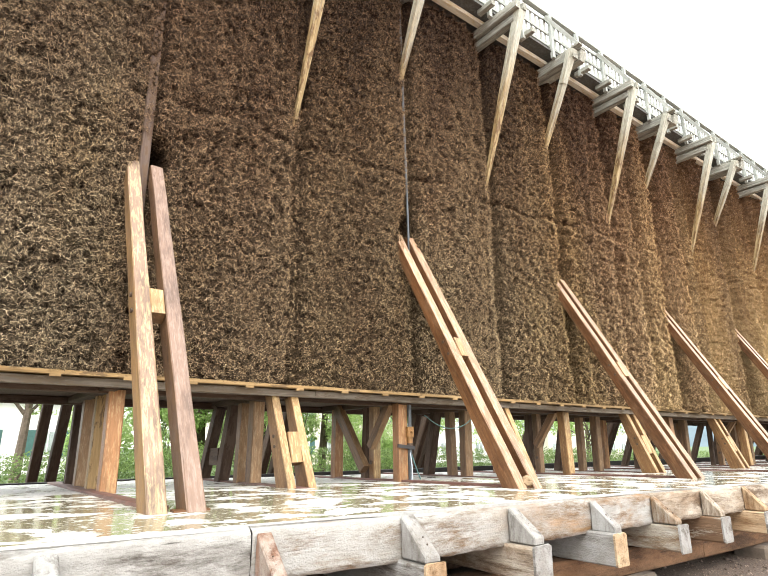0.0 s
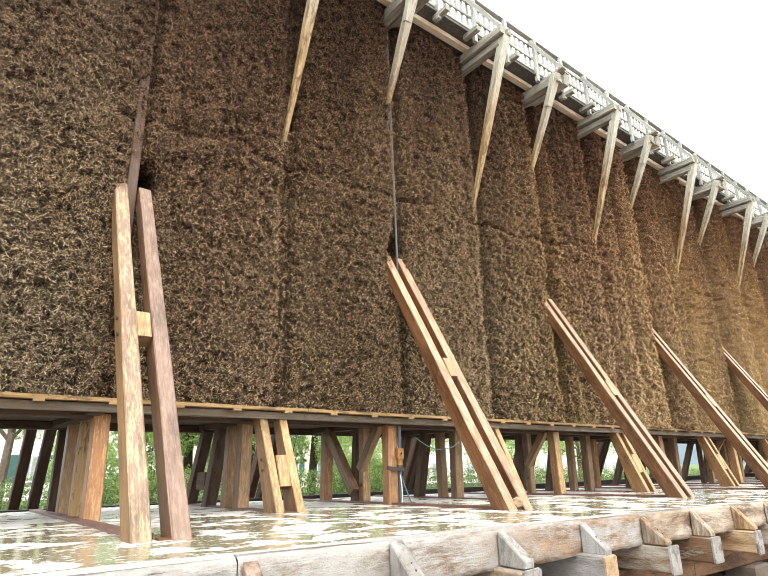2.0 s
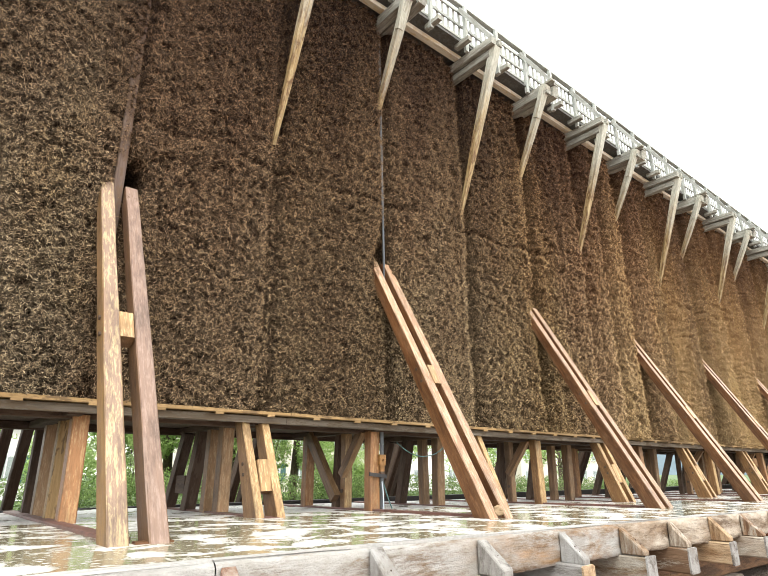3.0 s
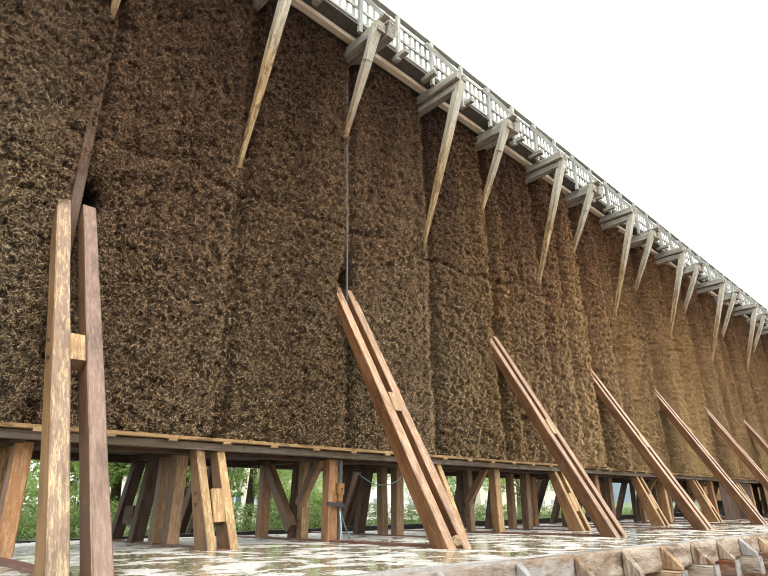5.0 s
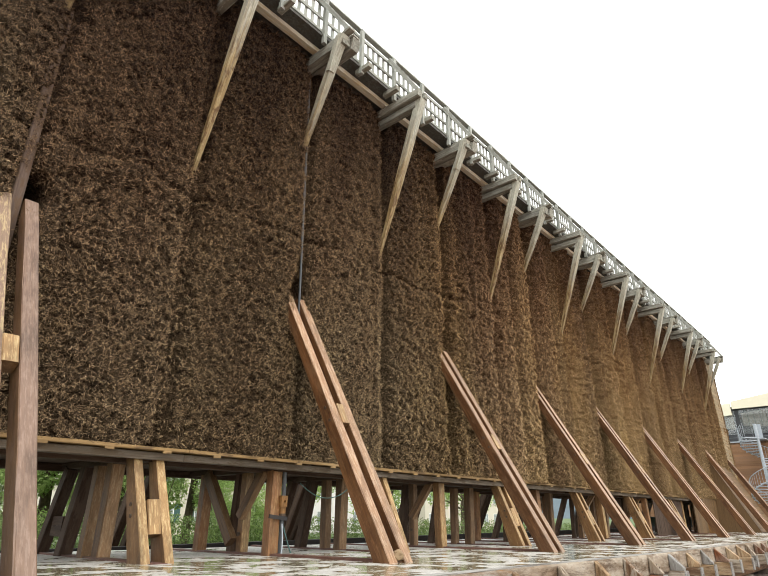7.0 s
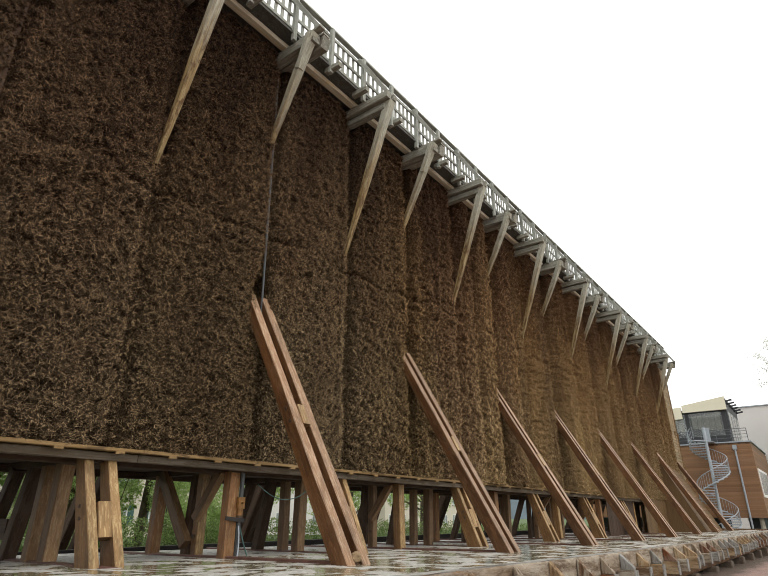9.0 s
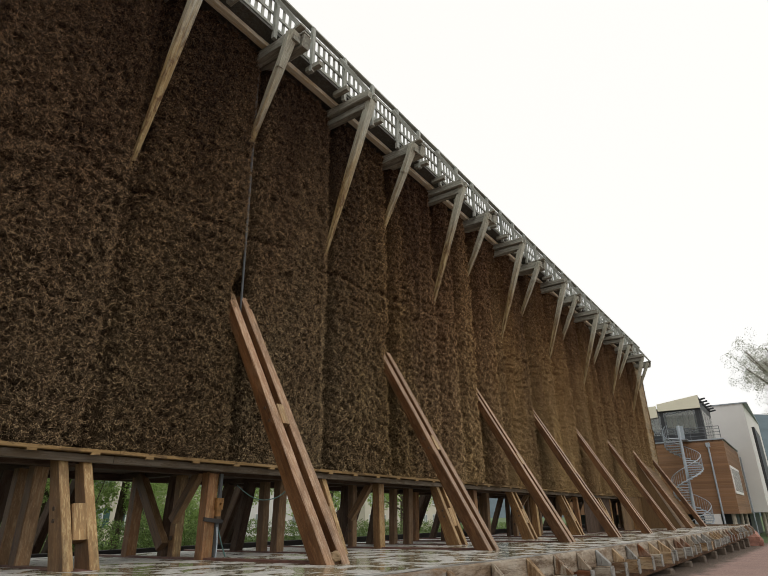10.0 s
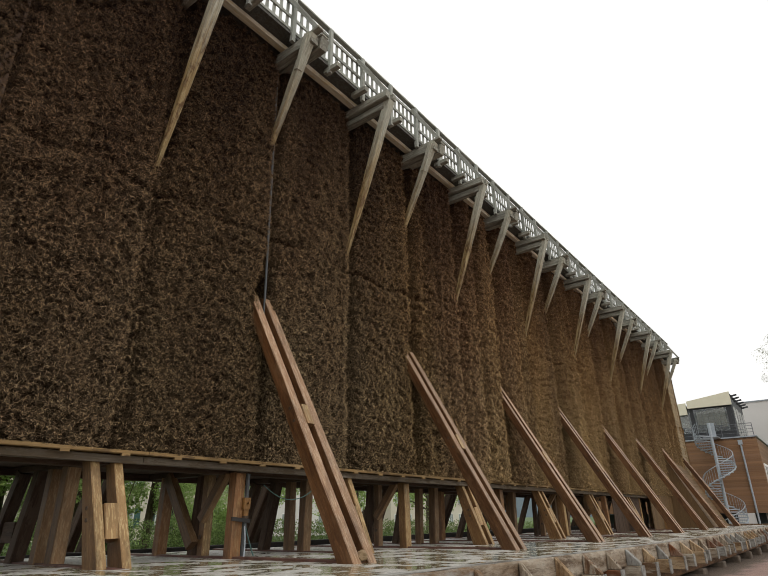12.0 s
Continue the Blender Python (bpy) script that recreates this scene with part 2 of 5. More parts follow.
def twig_material():
    m, nt, bsdf = node_material("thorn_twig")
    geo = nt.nodes.new("ShaderNodeNewGeometry")
    col = ramp(nt, geo.outputs["Random Per Island"], [(0.0, (0.06, 0.043, 0.03)), (0.30, (0.155, 0.118, 0.083)), (0.62, (0.38, 0.302, 0.223)), (1.0, (0.72, 0.612, 0.485))])
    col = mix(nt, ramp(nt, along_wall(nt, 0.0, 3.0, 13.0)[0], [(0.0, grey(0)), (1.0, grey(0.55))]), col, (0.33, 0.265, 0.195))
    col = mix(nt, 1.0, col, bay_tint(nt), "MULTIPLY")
    # clump noise paints lit tufts and shaded gaps into the twigs' tint
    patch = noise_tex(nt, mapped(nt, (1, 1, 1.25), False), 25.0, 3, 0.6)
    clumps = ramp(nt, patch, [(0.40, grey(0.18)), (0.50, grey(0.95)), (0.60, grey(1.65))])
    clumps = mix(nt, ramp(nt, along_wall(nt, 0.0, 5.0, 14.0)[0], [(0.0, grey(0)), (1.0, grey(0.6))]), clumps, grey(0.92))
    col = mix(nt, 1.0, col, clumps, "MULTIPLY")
    link(nt, col, bsdf.inputs["Base Color"])
    bsdf.inputs["Roughness"].default_value = 0.7
    bsdf.inputs["Specular IOR Level"].default_value = 0.12
    return m


def twig_lines(nt, scale, shift, width):
    """Thin crossing lines like a tangle of twigs: 1 on a twig, 0 between."""
    tc = nt.nodes.new("ShaderNodeTexCoord")
    mp = nt.nodes.new("ShaderNodeMapping")
    mp.inputs["Location"].default_value = (shift, shift * 1.7, -shift)
    mp.inputs["Rotation"].default_value = (0.3 * shift, shift, 0.2)
    mp.inputs["Scale"].default_value = (1.0, 1.0, 1.7)
    link(nt, tc.outputs["Object"], mp.inputs[0])
    n = noise_tex(nt, mp.outputs[0], scale, 2.0, 0.5, 0.8)
    return ramp(nt, n, [(0.5 - width, grey(0)), (0.5 - 0.3 * width, grey(1)), (0.5 + 0.3 * width, grey(1)), (0.5 + width, grey(0))])


def brush_material():
    m, nt, bsdf = node_material("packed_brushwood")
    vec = mapped(nt, (1, 1, 1), False)
    n1 = noise_tex(nt, vec, 30, 8, 0.8, 1.0)
    # near-black stops put the shade between the twigs into the base colour
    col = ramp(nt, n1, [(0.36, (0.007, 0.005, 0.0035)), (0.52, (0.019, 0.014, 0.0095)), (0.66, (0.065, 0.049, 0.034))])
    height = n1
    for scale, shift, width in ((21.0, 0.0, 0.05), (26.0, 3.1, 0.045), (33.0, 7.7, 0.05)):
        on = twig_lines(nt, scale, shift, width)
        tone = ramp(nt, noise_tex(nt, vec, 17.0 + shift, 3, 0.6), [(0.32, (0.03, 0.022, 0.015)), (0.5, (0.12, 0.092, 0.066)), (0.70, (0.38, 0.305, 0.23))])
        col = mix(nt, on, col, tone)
        height = mix(nt, 0.45, height, on)
    # far along, the gaps' colour is lifted towards lit thorn
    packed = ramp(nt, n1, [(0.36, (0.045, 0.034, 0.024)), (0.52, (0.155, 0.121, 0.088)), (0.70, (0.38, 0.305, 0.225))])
    col = mix(nt, ramp(nt, far_lift(nt), [(0.0, grey(0)), (1.0, grey(0.85))]), col, packed)
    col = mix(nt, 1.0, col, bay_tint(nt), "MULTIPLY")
    link(nt, col, bsdf.inputs["Base Color"])
    bsdf.inputs["Roughness"].default_value = 0.9
    bsdf.inputs["Specular IOR Level"].default_value = 0.1
    bump(nt, bsdf, height, 1.0, 0.05)
    return m


def brine_material():
    m, nt, bsdf = node_material("brine_film")
    vec = mapped(nt, (0.78, 0.90, 1), False)
    foam_n = noise_tex(nt, vec, 2.3, 9, 0.62, 0.45)
    where = nt.nodes.new("ShaderNodeNewGeometry")
    wsep = nt.nodes.new("ShaderNodeSeparateXYZ")
    link(nt, where.outputs["Position"], wsep.inputs[0])
    # more foam towards the back, which also paints the sky's white reflection
    foam_glare = nt.nodes.new("ShaderNodeMapRange")
    foam_glare.inputs["From Min"].default_value, foam_glare.inputs["From Max"].default_value = 2.0, 3.4
    foam_glare.inputs["To Max"].default_value = 0.10
    link(nt, wsep.outputs["Y"], foam_glare.inputs["Value"])
    more = nt.nodes.new("ShaderNodeMath")
    link(nt, foam_n, more.inputs[0])
    link(nt, foam_glare.outputs[0], more.inputs[1])
    foam_n = more.outputs[0]
    foam = ramp(nt, foam_n, [(0.505, grey(0)), (0.52, grey(0.35)), (0.56, grey(1))])
    fleck = ramp(nt, noise_tex(nt, mapped(nt, (0.6, 1.0, 1), False), 19, 4, 0.6), [(0.60, grey(0)), (0.64, grey(0.9))])
    foam = mix(nt, 1.0, foam, fleck, "LIGHTEN")
    base = ramp(nt, noise_tex(nt, mapped(nt, (1, 1, 1), False), 0.8, 5, 0.6), [(0.3, (0.17, 0.15, 0.085)), (0.7, (0.27, 0.245, 0.165))])
    foam_col = ramp(nt, noise_tex(nt, vec, 22, 6, 0.7), [(0.38, (0.33, 0.325, 0.30)), (0.5, (0.50, 0.495, 0.47)), (0.62, (0.64, 0.635, 0.61))])
    link(nt, mix(nt, foam, base, foam_col), bsdf.inputs["Base Color"])
    rough = nt.nodes.new("ShaderNodeMapRange")
    rough.inputs["To Min"].default_value, rough.inputs["To Max"].default_value = 0.12, 0.6
    link(nt, foam, rough.inputs["Value"])
    link(nt, rough.outputs[0], bsdf.inputs["Roughness"])
    bsdf.inputs["IOR"].default_value = 1.36
    ripple = noise_tex(nt, mapped(nt, (1, 1, 1), False), 14, 3, 0.5)
    bump(nt, bsdf, mix(nt, 0.5, ripple, foam), 0.4, 0.008)
    return m


def ground_material():
    m, nt, bsdf = node_material("ground_gravel_and_lawn")
    vec = mapped(nt, (1, 1, 1), False)
    g1 = noise_tex(nt, vec, 45, 6, 0.75)
    g2 = noise_tex(nt, vec, 0.7, 5, 0.6)
    gravel = mix(nt, 1.0, ramp(nt, g1, [(0.3, (0.17, 0.105, 0.085)), (0.55, (0.36, 0.235, 0.20)), (0.75, (0.56, 0.44, 0.39))]), ramp(nt, g2, [(0.3, grey(0.75)), (0.7, grey(1.0))]), "MULTIPLY")
    lawn = ramp(nt, noise_tex(nt, vec, 18, 7, 0.75), [(0.3, (0.030, 0.055, 0.014)), (0.7, (0.10, 0.16, 0.045))])
    geo = nt.nodes.new("ShaderNodeNewGeometry")
    sep = nt.nodes.new("ShaderNodeSeparateXYZ")
    link(nt, geo.outputs["Position"], sep.inputs[0])
    wob = nt.nodes.new("ShaderNodeMath")
    wob.operation = "MULTIPLY_ADD"
    link(nt, noise_tex(nt, vec, 0.25, 4, 0.6), wob.inputs[0])
    wob.inputs[1].default_value = 4.0
    link(nt, sep.outputs["X"], wob.inputs[2])
    mx = nt.nodes.new("ShaderNodeMapRange")
    mx.inputs["From Min"].default_value, mx.inputs["From Max"].default_value = 54.0, 54.6
    link(nt, wob.outputs[0], mx.inputs["Value"])
    my = nt.nodes.new("ShaderNodeMapRange")
    my.inputs["From Min"].default_value, my.inputs["From Max"].default_value = 8.0, 8.5
    link(nt, sep.outputs["Y"], my.inputs["Value"])
    mm = nt.nodes.new("ShaderNodeMath")
    mm.operation = "MAXIMUM"
    link(nt, mx.outputs[0], mm.inputs[0])
    link(nt, my.outputs[0], mm.inputs[1])
    # dark brown soil replaces the gravel from the rim inwards, with an uneven border
    rim_edge = nt.nodes.new("ShaderNodeMath")
    rim_edge.operation = "MULTIPLY_ADD"
    link(nt, noise_tex(nt, vec, 1.6, 5, 0.65), rim_edge.inputs[0])
    rim_edge.inputs[1].default_value = 1.2
    link(nt, sep.outputs["Y"], rim_edge.inputs[2])
    soil_mask = nt.nodes.new("ShaderNodeMapRange")
    soil_mask.inputs["From Min"].default_value, soil_mask.inputs["From Max"].default_value = -2.35, -1.95
    link(nt, rim_edge.outputs[0], soil_mask.inputs["Value"])
    soil = ramp(nt, g1, [(0.3, (0.03, 0.021, 0.015)), (0.55, (0.12, 0.085, 0.062)), (0.75, (0.27, 0.205, 0.16))])
    gravel = mix(nt, soil_mask.outputs[0], gravel, soil)
    link(nt, mix(nt, mm.outputs[0], gravel, lawn), bsdf.inputs["Base Color"])
    bsdf.inputs["Roughness"].default_value = 0.9
    bump(nt, bsdf, g1, 0.8, 0.02)
    return m


def leaf_material(name, a, b):
    m, nt, bsdf = node_material(name)
    geo = nt.nodes.new("ShaderNodeNewGeometry")
    col = ramp(nt, geo.outputs["Random Per Island"], [(0, a), (1, b)])
    link(nt, col, bsdf.inputs["Base Color"])
    bsdf.inputs["Roughness"].default_value = 0.55
    glow = nt.nodes.new("ShaderNodeBsdfTranslucent")
    link(nt, col, glow.inputs["Color"])
    both = nt.nodes.new("ShaderNodeMixShader")
    both.inputs[0].default_value = 0.45
    link(nt, bsdf.outputs[0], both.inputs[1])
    link(nt, glow.outputs[0], both.inputs[2])
    link(nt, both.outputs[0], [n for n in nt.nodes if n.bl_idname == "ShaderNodeOutputMaterial"][0].inputs[0])
    return m


M_TWIG, M_BRUSH, M_BRINE, M_GROUND = twig_material(), brush_material(), brine_material(), ground_material()
M_LEAF = leaf_material("spring_leaf", (0.24, 0.36, 0.10), (0.48, 0.62, 0.24))
M_HEDGE = leaf_material("hedge_leaf", (0.09, 0.15, 0.04), (0.26, 0.35, 0.12))
M_BLOSSOM = leaf_material("blossom_leaf", (0.26, 0.29, 0.19), (0.62, 0.63, 0.56))
M_BROWN = plain("brown_stone", (0.36, 0.25, 0.14), 0.85, 0, 9, 0.5)
M_BARK = plain("bark", (0.16, 0.12, 0.09), 0.9, 0, 9, 0.6)
M_IRON = plain("iron_bolt", (0.10, 0.07, 0.05), 0.6, 0.6)
M_STEEL = plain("galvanised_steel", (0.36, 0.41, 0.45), 0.5, 0.2, 8, 0.25)
M_RAILING = plain("grey_railing", (0.13, 0.14, 0.15), 0.5, 0.4, 6, 0.2)
M_BRASS = plain("corroded_brass", (0.30, 0.15, 0.045), 0.5, 0.3, 14, 0.5)
M_PIPE = plain("grey_pipe", (0.085, 0.095, 0.10), 0.5, 0.2)
M_HOSE = plain("green_hose", (0.05, 0.12, 0.11), 0.5)
# near-black board, also used for the shade sheet under the deck
M_DARK = plain("dark_board", (0.030, 0.026, 0.024), 0.7, 0, 5, 0.5)
M_RUST = plain("rust_sleeper", (0.16, 0.075, 0.055), 0.6, 0, 7, 0.55)
M_CRUST = plain("salt_crust", (0.34, 0.335, 0.31), 0.9, 0, 30, 0.35)
M_STONE = plain("red_sandstone", (0.38, 0.19, 0.14), 0.85, 0, 5, 0.5)
M_PIER = plain("pale_sandstone", (0.40, 0.36, 0.29), 0.85, 0, 5, 0.4)
M_ROUGH = plain("dark_sandstone", (0.15, 0.115, 0.085), 0.9, 0, 6, 0.6)
M_PLASTER = plain("white_plaster", (0.66, 0.65, 0.63), 0.85, 0, 0.6, 0.06)
M_CREAM = plain("cream_plaster", (0.60, 0.56, 0.47), 0.85, 0, 0.6, 0.08)
M_PANEL = plain("cream_fascia", (0.66, 0.64, 0.50), 0.6, 0, 1.5, 0.06)
M_TILE = plain("clay_roof", (0.30, 0.13, 0.09), 0.8, 0, 3, 0.4)
M_CLAD = timber_material("larch_cladding", (0.22, 0.115, 0.056), (0.29, 0.158, 0.08), (0.35, 0.20, 0.108), (0.25, 0.145, 0.085), 0.35, 0.7)
M_FRAME = plain("anthracite_frame", (0.035, 0.038, 0.042), 0.5, 0.2, 3, 0.2)
M_WHITE = plain("white_frame", (0.78, 0.78, 0.77), 0.5, 0, 3, 0.05)
def pebble_material():
    m, nt, bsdf = node_material("pebble")
    geo = nt.nodes.new("ShaderNodeNewGeometry")
    link(nt, ramp(nt, geo.outputs["Random Per Island"], [(0.0, (0.05, 0.036, 0.027)), (0.6, (0.15, 0.108, 0.08)), (1.0, (0.32, 0.245, 0.195))]), bsdf.inputs["Base Color"])
    bsdf.inputs["Roughness"].default_value = 0.85
    return m


M_PEBBLE = pebble_material()
# the hill's haze is put into its bluish colour
M_HILL = plain("wooded_hill", (0.10, 0.14, 0.16), 0.95, 0, 0.05, 0.35)


def salt_material(name, clean, dull, grime, amount, stain=0.5, late=None):
    """Old board under a rough skin of salt, with grime where the skin has flaked and brown seepage in large blots."""
    m, nt, bsdf = node_material(name)
    skin = noise_tex(nt, mapped(nt, (1, 1, 0.55)), 7, 9, 0.72, 0.6)
    col = ramp(nt, skin, [(0.3, dull), (0.60, clean)])
    seep = noise_tex(nt, mapped(nt, (2.2, 2.2, 0.9)), 1.6, 8, 0.68, 0.3)
    brown = ramp(nt, noise_tex(nt, mapped(nt, (9, 9, 1.5)), 2, 6, 0.7), [(0.3, tuple(0.55 * c for c in grime)), (0.7, tuple(min(0.5, 1.9 * c) for c in grime))])
    blots = ramp(nt, seep, [(0.44, grey(0)), (0.62, grey(stain))])
    if late:
        # the seepage starts part of the way along the board
        tc = nt.nodes.new("ShaderNodeTexCoord")
        sep = nt.nodes.new("ShaderNodeSeparateXYZ")
        link(nt, tc.outputs["Object"], sep.inputs[0])
        reach = nt.nodes.new("ShaderNodeMapRange")
        reach.inputs["From Min"].default_value, reach.inputs["From Max"].default_value = late
        link(nt, sep.outputs["Z"], reach.inputs["Value"])
        blots = mix(nt, 1.0, blots, reach.outputs[0], "MULTIPLY")
    col = mix(nt, blots, col, brown)
    flake = noise_tex(nt, mapped(nt, (1.6, 1.6, 0.3)), 4.5, 10, 0.8, 0.2)
    mask = ramp(nt, flake, [(0.57 - 0.2 * amount, grey(0)), (0.70 - 0.2 * amount, grey(0.85))])
    col = mix(nt, mask, col, ramp(nt, noise_tex(nt, mapped(nt, (30, 30, 3)), 2, 5, 0.7), [(0.3, tuple(0.4 * c for c in grime)), (0.7, grime)]))
    crack = noise_tex(nt, mapped(nt, (22, 22, 1.1)), 1.6, 8, 0.7, 0.6)
    col = mix(nt, ramp(nt, crack, [(0.30, grey(0.85)), (0.38, grey(0))]), col, tuple(0.3 * c for c in grime))
    link(nt, col, bsdf.inputs["Base Color"])
    bsdf.inputs["Roughness"].default_value = 0.88
    bsdf.inputs["Specular IOR Level"].default_value = 0.25
    grain = noise_tex(nt, mapped(nt, (1, 1, 1)), 60, 5, 0.7)
    bump(nt, bsdf, mix(nt, 0.35, mix(nt, 0.5, flake, crack), grain), 1.0, 0.025)
    return m


M_SALT = salt_material("salted_board", (0.33, 0.325, 0.30), (0.205, 0.197, 0.178), (0.075, 0.062, 0.048), 0.40, 0.25)
M_SALT_BROWN = salt_material("half_salted_board", (0.403, 0.364, 0.297), (0.263, 0.207, 0.146), (0.112, 0.065, 0.031), 0.52, 0.6)
M_RUSTY = salt_material("rust_stained", (0.29, 0.25, 0.21), (0.19, 0.12, 0.075), (0.125, 0.042, 0.014), 0.55, 0.95)
M_SALT_ORANGE = salt_material("orange_crusted_board", (0.31, 0.295, 0.25), (0.22, 0.175, 0.115), (0.14, 0.068, 0.022), 0.48, 0.8)
M_SALT_SEEP = salt_material("seeping_salted_board", (0.33, 0.325, 0.30), (0.22, 0.205, 0.175), (0.15, 0.08, 0.028), 0.40, 0.9, (1.6, 2.9))
M_SALT_TAN = salt_material("tan_salted_board", (0.418, 0.325, 0.209), (0.319, 0.204, 0.105), (0.132, 0.066, 0.026), 0.40, 0.55)
M_BEARER = salt_material("stained_bearer", (0.16, 0.09, 0.048), (0.10, 0.048, 0.021), (0.045, 0.024, 0.012), 0.55, 0.6)
M_GUSSET = salt_material("salted_gusset", (0.30, 0.30, 0.285), (0.20, 0.195, 0.175), (0.085, 0.062, 0.042), 0.36, 0.4)


def glass_material():
    m, nt, bsdf = node_material("window_glass")
    bsdf.inputs["Base Color"].default_value = (0.75, 0.80, 0.80, 1)
    bsdf.inputs["Roughness"].default_value = 0.03
    bsdf.inputs["IOR"].default_value = 1.45
    bsdf.inputs["Transmission Weight"].default_value = 0.9
    return m


M_GLASS = glass_material()
rng = np.random.default_rng(7)


# ---- building blocks ----
def mesh_of(bm, name, material, smooth=False):
    me = bpy.data.meshes.new(name)
    bm.normal_update()
    bm.to_mesh(me)
    bm.free()
    me.materials.append(material)
    if smooth:
        me.shade_smooth()
    return me


def thing(name, at, label, category, group="", kind=""):
    ob = new(name)
    ob.empty_display_size = 0.2
    ob.matrix_basis = Matrix.Translation(at)
    return tagged(ob, label, category, group, kind)


def attach(name, mesh, m, parent=None, label=""):
    """Places a mesh at the world pose m, as a part of parent."""
    ob = new(name, mesh)
    if parent is not None:
        ob.parent = parent
        ob.matrix_basis = world_of(parent).inverted() @ m
    else:
        ob.matrix_basis = m
    if label:
        ob["label"] = label
    return ob


def world_of(ob):
    m = ob.matrix_basis.copy()
    while ob.parent:
        ob = ob.parent
        m = ob.matrix_basis @ m
    return m


def part(name, bm, material, parent, label="", smooth=False):
    return attach(name, mesh_of(bm, name, material, smooth), Matrix.Identity(4), parent, label)


def bar_mesh(name, length, w, d, material, wear=0.004, cut0=0.0, cut1=0.0, taper=1.0, thin=1.0):
    """A timber along local z with chamfered, slightly uneven edges; w along x, d along y; cut: slope of an end over y; thin: how much of its depth is left at the end."""
    bm = bmesh.new()
    c = min(w, d) * 0.07
    prof = [(-w / 2 + c, -d / 2), (w / 2 - c, -d / 2), (w / 2, -d / 2 + c), (w / 2, d / 2 - c), (w / 2 - c, d / 2), (-w / 2 + c, d / 2), (-w / 2, d / 2 - c), (-w / 2, -d / 2 + c)]
    steps = max(1, min(8, int(length / 0.6)))
    rings = []
    for i in range(steps + 1):
        z = length * i / steps
        ring = []
        shrink = 1 + (taper - 1) * (i / steps) ** 1.5
        for x, y in prof:
            x, y = x * shrink, y * shrink
            y = d / 2 - (d / 2 - y) * (1 + (thin - 1) * i / steps)
            j = wear if 0 < i < steps else wear * 0.4
            zz = z + (cut0 * y if i == 0 else cut1 * y if i == steps else 0)
            ring.append(bm.verts.new((x + random.uniform(-j, j), y + random.uniform(-j, j), zz)))
        rings.append(ring)
    for a, b in zip(rings, rings[1:]):
        for k in range(8):
            bm.faces.new((a[k], a[(k + 1) % 8], b[(k + 1) % 8], b[k]))
    bm.faces.new(rings[0][::-1])
    bm.faces.new(rings[-1])
    return mesh_of(bm, name, material)


def along(a, b, side=(1, 0, 0)):
    """Pose at a whose z points to b and whose x lies towards side."""
    a, b = Vector(a), Vector(b)
    z = (b - a).normalized()
    y = z.cross(Vector(side)).normalized()
    x = y.cross(z)
    return Matrix.Translation(a) @ Matrix((x, y, z)).transposed().to_4x4()


def timber(name, a, b, w, d, material, parent=None, label="", side=(1, 0, 0), wear=0.004, cut0=0.0, cut1=0.0, taper=1.0, thin=1.0):
    length = (Vector(b) - Vector(a)).length
    return attach(name, bar_mesh(name, length, w, d, material, wear, cut0, cut1, taper, thin), along(a, b, side), parent, label)


def box(name, lo, hi, material, parent=None, label="", bevel=0.0):
    lo, hi = Vector(lo), Vector(hi)
    mid, size = (lo + hi) / 2, hi - lo
    bm = bmesh.new()
    bmesh.ops.create_cube(bm, size=1, matrix=Matrix.Diagonal((*size, 1)))
    if bevel:
        bmesh.ops.bevel(bm, geom=bm.edges[:], offset=bevel, segments=1, affect="EDGES")
    return attach(name, mesh_of(bm, name, material), Matrix.Translation(mid), parent, label)


def rod(name, a, b, radius, material, parent=None, label="", sides=8):
    bm = bmesh.new()
    length = (Vector(b) - Vector(a)).length
    bmesh.ops.create_cone(bm, cap_ends=True, segments=sides, radius1=radius, radius2=radius, depth=length, matrix=Matrix.Translation((0, 0, length / 2)))
    side = (1, 0, 0) if abs((Vector(b) - Vector(a)).normalized().x) < 0.9 else (0, 1, 0)
    return attach(name, mesh_of(bm, name, material, False), along(a, b, side), parent, label)


def tube(name, points, radius, material, parent=None, label=""):
    cu = bpy.data.curves.new(name, "CURVE")
    cu.dimensions, cu.bevel_depth, cu.bevel_resolution = "3D", radius, 2
    sp = cu.splines.new("NURBS")
    sp.points.add(len(points) - 1)
    for p, co in zip(sp.points, points):
        p.co = (*co, 1)
    sp.use_endpoint_u, sp.order_u = True, min(4, len(points))
    cu.materials.append(material)
    return attach(name, cu, Matrix.Identity(4), parent, label)


def mesh_from(name, verts, faces, material):
    me = bpy.data.meshes.new(name)
    n = len(verts)
    me.vertices.add(n)
    me.vertices.foreach_set("co", np.ascontiguousarray(verts, dtype=np.float32).ravel())
    k = faces.shape[1]
    me.loops.add(faces.size)
    me.loops.foreach_set("vertex_index", np.ascontiguousarray(faces, dtype=np.int32).ravel())
    me.polygons.add(len(faces))
    me.polygons.foreach_set("loop_start", np.arange(0, faces.size, k, dtype=np.int32))
    me.update(calc_edges=True)
    me.materials.append(material)
    return me


BAY = 4.8            # from prop to prop
MID = 0.24           # the frames' middle line behind a prop's left edge
WALL_END = 41.2
DECK_END = 41.9
X0 = -6.5


def bay_x(x):
    """The last bays are a little wider than the rest."""
    return x + 0.08 * max(0.0, x - 24.0)


def drop(x):
    """The deck sinks a little towards its far end."""
    return -0.2 * (1 - math.exp(-max(0.0, x - 2.0) / 12.0))


